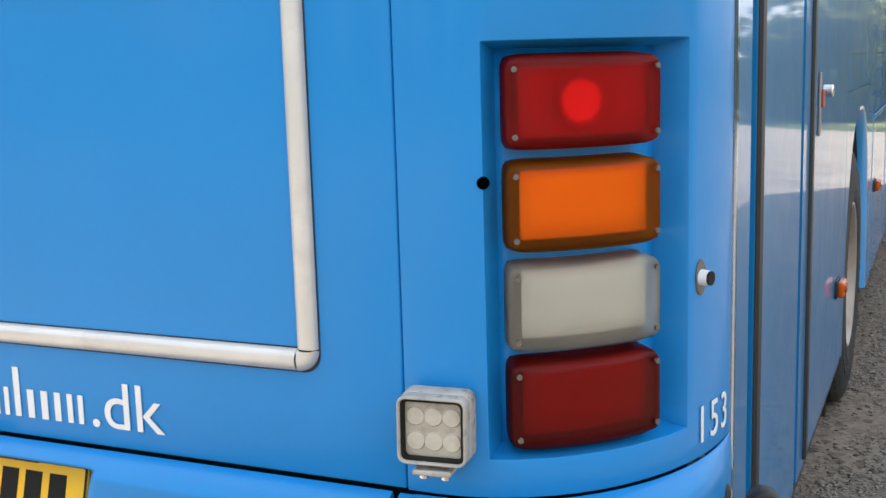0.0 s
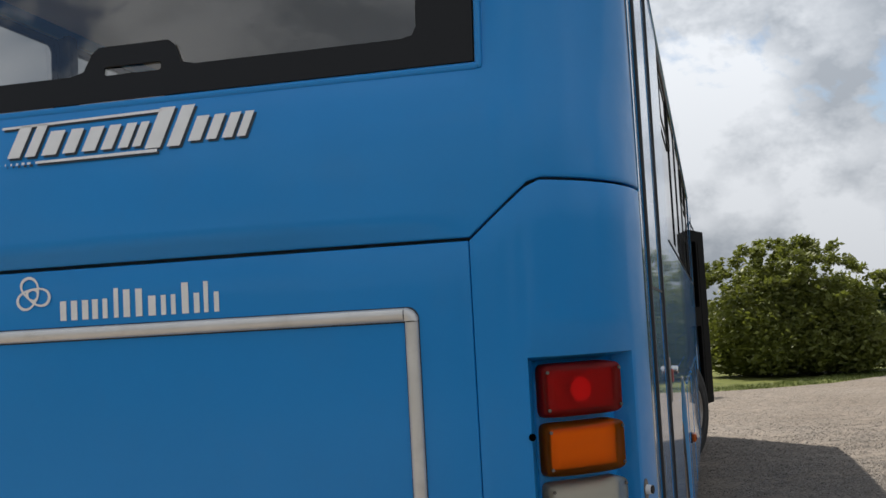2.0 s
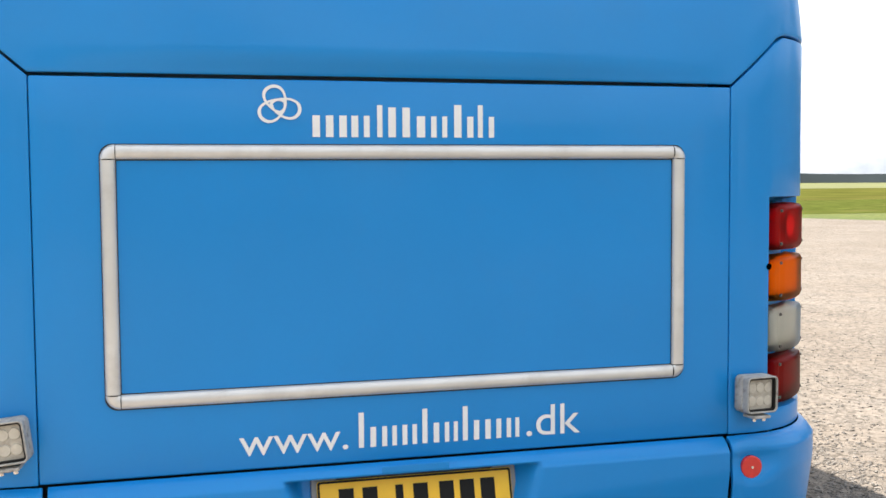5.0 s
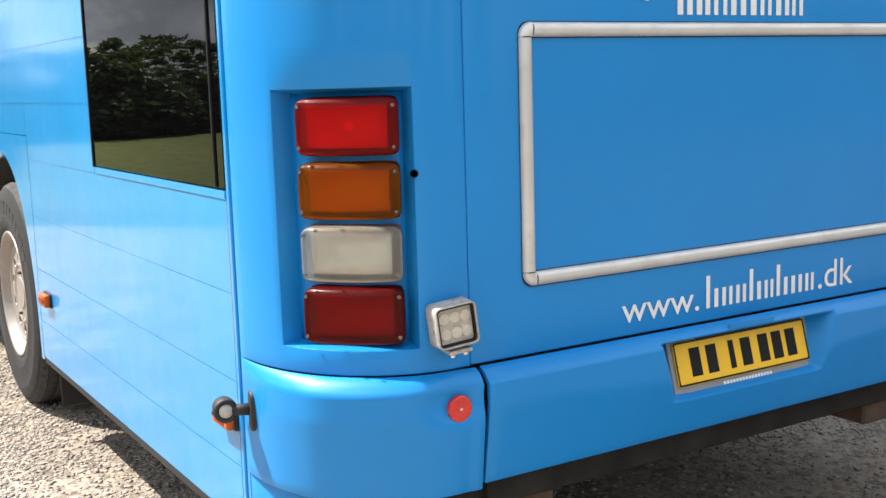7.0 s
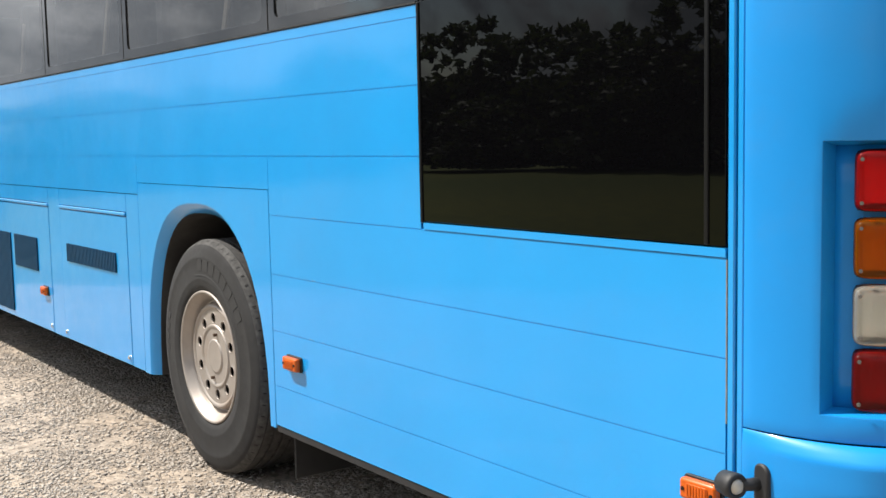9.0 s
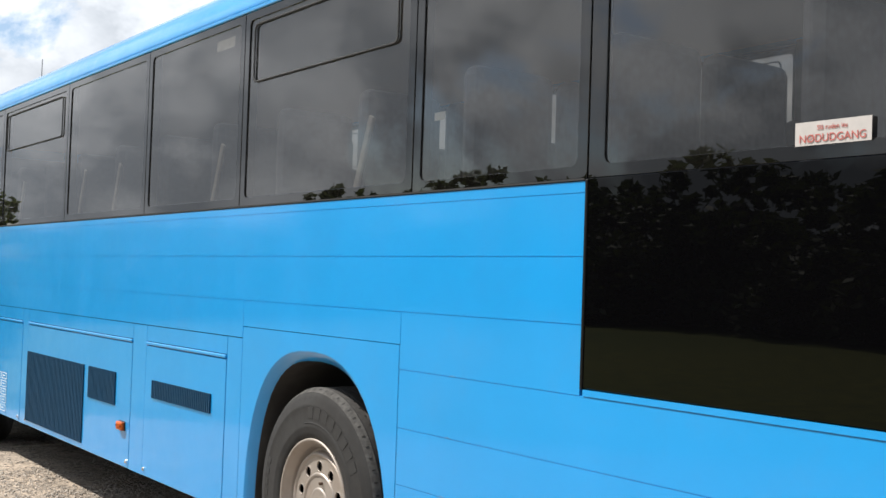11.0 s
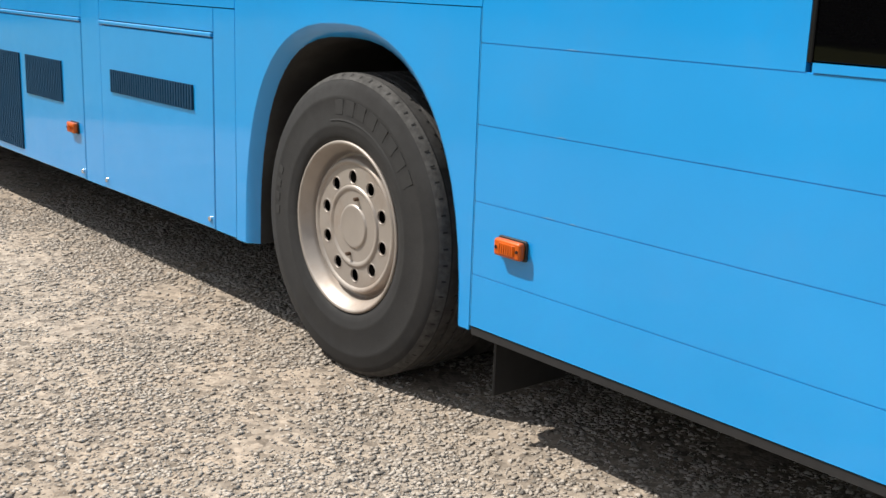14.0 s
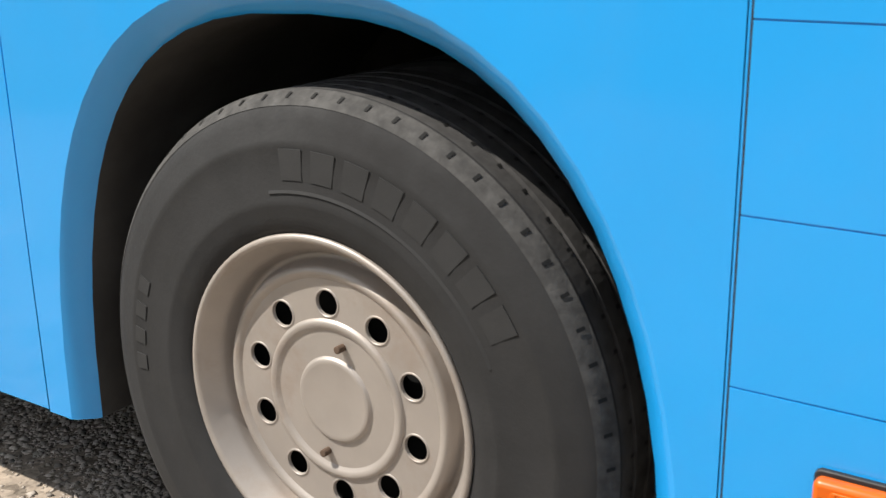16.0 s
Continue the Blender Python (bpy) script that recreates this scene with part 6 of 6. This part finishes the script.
hedge = plant("round_bush", (3.45, 26.2, -0.06), 4.9, 3.4, 2.90, 78000, 0.072, LEAF, "large dense round green bush on the lawn edge", "bush", lumps=44, slope=0.10)
plant("small_tree", (12.2, 40.2, -0.06), 1.9, 1.7, 1.85, 9000, 0.045, LEAF_DARK, "small dark wind-bent tree with a bare foot", "tree", trunk=0.28, lumps=18)
plant("garden_tree", (-0.72, 20.3, -0.06), 1.75, 1.7, 3.65, 1900, 0.080, LEAF_YOUNG, "airy yellow-green garden tree behind the lawn", "tree", trunk=1.3, lumps=20)
plant("garden_bush", (-0.95, 20.4, -0.06), 2.5, 2.4, 2.1, 14000, 0.085, LEAF, "olive green garden bush", "bush", lumps=18)

plant("garden_hedge", (-3.7, 20.6, -0.06), 2.5, 2.2, 2.6, 15000, 0.085, LEAF_DARK, "dark green garden shrub standing on the lawn", "bush", lumps=20)

# trees round the yard that the windows mirror; unseen right-hand ones cut skylight
first = plant("yard_tree", (-38.0, 2.0, -0.05), 9.0, 7.0, 6.2, 12000, 0.30, LEAF_DARK, "dark leafy tree in a shelter belt", "tree", trunk=0.0, group="shelter belt", lumps=30)
for i, (x, y) in enumerate([(-36, 10), (-35, 6), (-37, 14), (-34, 22), (-36, 30), (-37, 38), (-34, -3), (-35, -11), (-33, 18), (-37, 26), (-35, 34), (-38, 43), (-33, -7), (-36, -16), (-33, -25), (-30, -33), (-31, 52), (-36, 48), (-34, 58), (-37, 66), (-33, 74), (24, 6), (26, 14), (25, -2), (24, -10), (23, -18), (28, 22), (28, -32), (12, -34), (2, -36), (-8, -35), (-18, -34)]):
    copy_thing(first, pose(x, y, -0.05, 0, 0, i * 67) @ Matrix.Diagonal((1, 1, (0.8 + 0.35 * ((i * 37) % 10) / 10) * (0.98 if x < -30 and y > 24 else 0.86 if x < -30 else 0.95), 1)))

farm = plant("farm_tree", (41.5, 234.0, -1.0), 7.0, 5.0, 7.2, 5000, 0.35, LEAF_DARK, "dark round farm tree beyond the barns", "tree", trunk=0.6, group="farm trees", lumps=22)
for x, y, s in ((43.0, 236, 0.98), (47.5, 234, 0.85), (50.5, 233, 0.78), (54.0, 232, 0.70), (34.5, 236, 0.85), (30.0, 238, 0.95)):
    copy_thing(farm, pose(x + 2.5, y, -1.2, 0, 0, x * 40) @ Matrix.Diagonal((1.25, 1.1, s, 1)))

for i, (x, y) in enumerate([(-8.5, 36), (-11.5, 36), (-14.0, 38), (-17.0, 38), (-19.5, 40), (-22.5, 42), (-25.5, 45), (-28.0, 48), (-33.0, 42)]):
    copy_thing(first, pose(x, y, -0.05, 0, 0, i * 101 + 20) @ Matrix.Diagonal((0.75, 0.70, 0.40 + 0.04 * ((i * 7) % 3), 1)))

# ---- farm and far distance ----
ROOF_WHITE = material("pale_corrugated_roof", (0.42, 0.41, 0.385), 0.7, vary=0.12, scale=0.5)
ROOF_DARK = material("dark_brown_hall", (0.100, 0.082, 0.072), 0.8, vary=0.2, scale=0.6)
CONCRETE = material("grey_concrete_wall", (0.12, 0.115, 0.105), 0.9, vary=0.25, scale=0.4)
POST = material("weathered_post", (0.10, 0.085, 0.07), 0.9, vary=0.3, scale=8)
# blue of the distance haze is mixed into the woods' colour
FAR = material("far_woods", (0.042, 0.056, 0.062), 0.9, vary=0.4, scale=0.02)
FIELD = material("ripe_field", (0.175, 0.108, 0.028), 0.95, spec=0.0, vary=0.35, scale=0.3, stain=0.5, stain_color=(0.075, 0.085, 0.024), stain_scale=0.10)


def field(name, mat, x0, x1, y0, y1, label):
    """A strip of crop that follows the fall of the land."""
    xs, ys = spread(x0, x1, 10), spread(y0, y1, 5)
    verts = [(x, y, fall(x, y) + min(0.12, 0.008 + max(0.0, y - 46) * 0.008)) for x in xs for y in ys]
    faces = [(i * 6 + j, (i + 1) * 6 + j, (i + 1) * 6 + j + 1, i * 6 + j + 1) for i in range(10) for j in range(5)]
    return tagged(raw(name, verts, faces, mat, None), label, "field", kind="structure")


MEADOW = material("rough_meadow", (0.076, 0.090, 0.020), 0.95, spec=0.0, vary=0.5, scale=0.9, stain=0.65, stain_color=(0.115, 0.095, 0.036), stain_scale=0.22, bump=0.8, bump_scale=3)
field("ripe_field", FIELD, 0, 15, 48, 85, "ripe tan and orange crop strip")
field("yellow_field", material("yellow_green_crop", (0.125, 0.130, 0.036), 0.95, vary=0.25, scale=0.03), 74, 700, 232, 520, "pale yellow-green field behind the farm")
field("rough_meadow", MEADOW, 3, 120, 40.2, 47.7, "rough tufted meadow beyond the fence")
field("rough_meadow", MEADOW, 15.3, 260, 48, 85, "rough olive meadow before the farm")
field("far_pasture", material("far_pasture", (0.085, 0.088, 0.020), 0.95, spec=0.0, vary=0.35, scale=0.12, stain=0.6, stain_color=(0.12, 0.095, 0.035), stain_scale=0.05), -40, 260, 85.4, 231, "olive pasture round the farm")

hall = thing("round_roofed_hall", (37.2, 168, -1.2), "low dark brown round-roofed farm hall", "barn")
verts, faces, n = [], [], 14
for x in (-7.7, 7.7):
    for i in range(n + 1):
        a = math.pi * i / n
        verts.append((x, 5 * math.cos(a), 2.95 * math.sin(a) ** 0.8))
faces = [(i, i + 1, n + 2 + i, n + 1 + i) for i in range(n)] + [tuple(range(n + 1)), tuple(range(n + 1, 2 * n + 2))]
raw("roof", verts, faces, ROOF_DARK, hall, "", True).matrix_parent_inverse = Matrix.Identity(4)
def barn(x, y, half, ridge, eave, top, label):
    """A low barn with a pale hipped roof."""
    b = thing("white_roofed_barn", (x, y, -1.0), label, "barn")
    part("wall", box_bm(-half + 0.6, half - 0.6, -6.4, 6.4, 0, eave + 2.35 - 0.02, 0.0), CONCRETE, b).matrix_parent_inverse = Matrix.Identity(4)
    e, t = eave + 2.35, top + 2.35
    raw("roof", [(-half, -7, e), (half, -7, e), (-ridge, 0, t), (ridge * 0.8, 0, t), (-half, 7, e), (half, 7, e)], [(0, 1, 3, 2), (2, 3, 5, 4), (0, 2, 4), (1, 5, 3)], ROOF_WHITE, b).matrix_parent_inverse = Matrix.Identity(4)
    return b


barn(60.0, 219, 10.2, 4.5, -1.2, 1.5, "grey barn with a wide pale corrugated roof")
barn(41.2, 219, 4.3, 2.2, 0.0, 1.45, "small grey barn with a pale roof")
silo = thing("silage_wall", (62.5, 195, -1.8), "long low grey concrete silage wall", "wall")
part("wall", box_bm(-7.5, 6.6, -0.4, 0.4, 0, 1.75, 0.03), CONCRETE, silo).matrix_parent_inverse = Matrix.Identity(4)

fence = thing("field_fence", (9, 37, -0.05), "weathered wooden posts of a field fence", "fence")
for i, (x, y) in enumerate([(6.4, 35.4), (9.73, 37.06), (12.99, 38.66), (16.4, 42.02), (19.6, 45.0), (22.8, 48.0)]):
    part("post", cyl_bm(0.05, 1.05, Matrix.Translation((x - 9, y - 37, 0.46)), 8), POST, fence).matrix_parent_inverse = Matrix.Identity(4)

# far woods: a low uneven belt round the horizon
verts, faces = [], []
for i in range(241):
    a = 2 * math.pi * i / 240
    hh = 5.0 + 1.8 * noise.noise((math.cos(a) * 9, math.sin(a) * 9, 0.3)) + 1.0 * noise.noise((math.cos(a) * 60, math.sin(a) * 60, 1.3))
    for r, z in ((700, -4.0), (704, max(1.5, hh)), (740, max(1.5, hh) * 0.9), (760, -4)):
        verts.append((r * math.cos(a), r * math.sin(a), z))
faces = [(4 * i + j, 4 * (i + 1) + j, 4 * (i + 1) + j + 1, 4 * i + j + 1) for i in range(240) for j in range(3)]
tagged(raw("far_woods", verts, faces, FAR, None), "dark far woods along the horizon", "woods", kind="stuff")


# daisies and grass tufts along the lawn edge
def along_edge(count, into0, into1, lo=2, hi=13):
    seg = rng.integers(lo, hi, count)
    t = rng.random(count)
    a, b = np.array(EDGE)[seg], np.array(EDGE)[seg + 1]
    d = b - a
    nrm = np.stack([-d[:, 1], d[:, 0]], 1) / np.linalg.norm(d, axis=1)[:, None]
    return a + d * t[:, None] + nrm * (into0 + (into1 - into0) * rng.random(count))[:, None]


pts = along_edge(9000, -0.10, 1.6)
hgt, w, aa = -0.02 + 0.05 * rng.random(len(pts)), 0.006, rng.random(len(pts)) * 6.283
lx, ly = rng.normal(0, 0.03, len(pts)), rng.normal(0, 0.03, len(pts))
z0 = np.full(len(pts), -0.06)
v = np.stack([np.stack([pts[:, 0] - w * np.cos(aa), pts[:, 1] - w * np.sin(aa), z0], 1), np.stack([pts[:, 0] + w * np.cos(aa), pts[:, 1] + w * np.sin(aa), z0], 1),
              np.stack([pts[:, 0] + lx + 0.001, pts[:, 1] + ly, z0 + hgt + 0.05], 1), np.stack([pts[:, 0] + lx - 0.001, pts[:, 1] + ly, z0 + hgt + 0.05], 1)], 1)
BLADE = material("grass_blade", (0.13, 0.165, 0.034), 0.6, vary=0.4, scale=1.5, spec=0.3)
tagged(quads("grass_blades", v.reshape(-1, 3), np.arange(len(v))[:, None] * 4 + np.arange(4)[None], BLADE), "green grass blades along the lawn edge", "grass", kind="stuff")
pts = along_edge(160, 0.3, 2.8, 2, 6)
r = 0.010
v = np.stack([np.stack([pts[:, 0] + dx * r, pts[:, 1] + dy * r, np.full(len(pts), 0.055) + dz * r], 1) for dx, dy, dz in ((-1, 0, 0), (0, -1, -0.5), (1, 0, 0), (0, 1, 0.5))], 1)
tagged(quads("daisies", v.reshape(-1, 3), np.arange(len(v))[:, None] * 4 + np.arange(4)[None], WHITE), "small white daisies in the lawn", "flowers", kind="stuff")
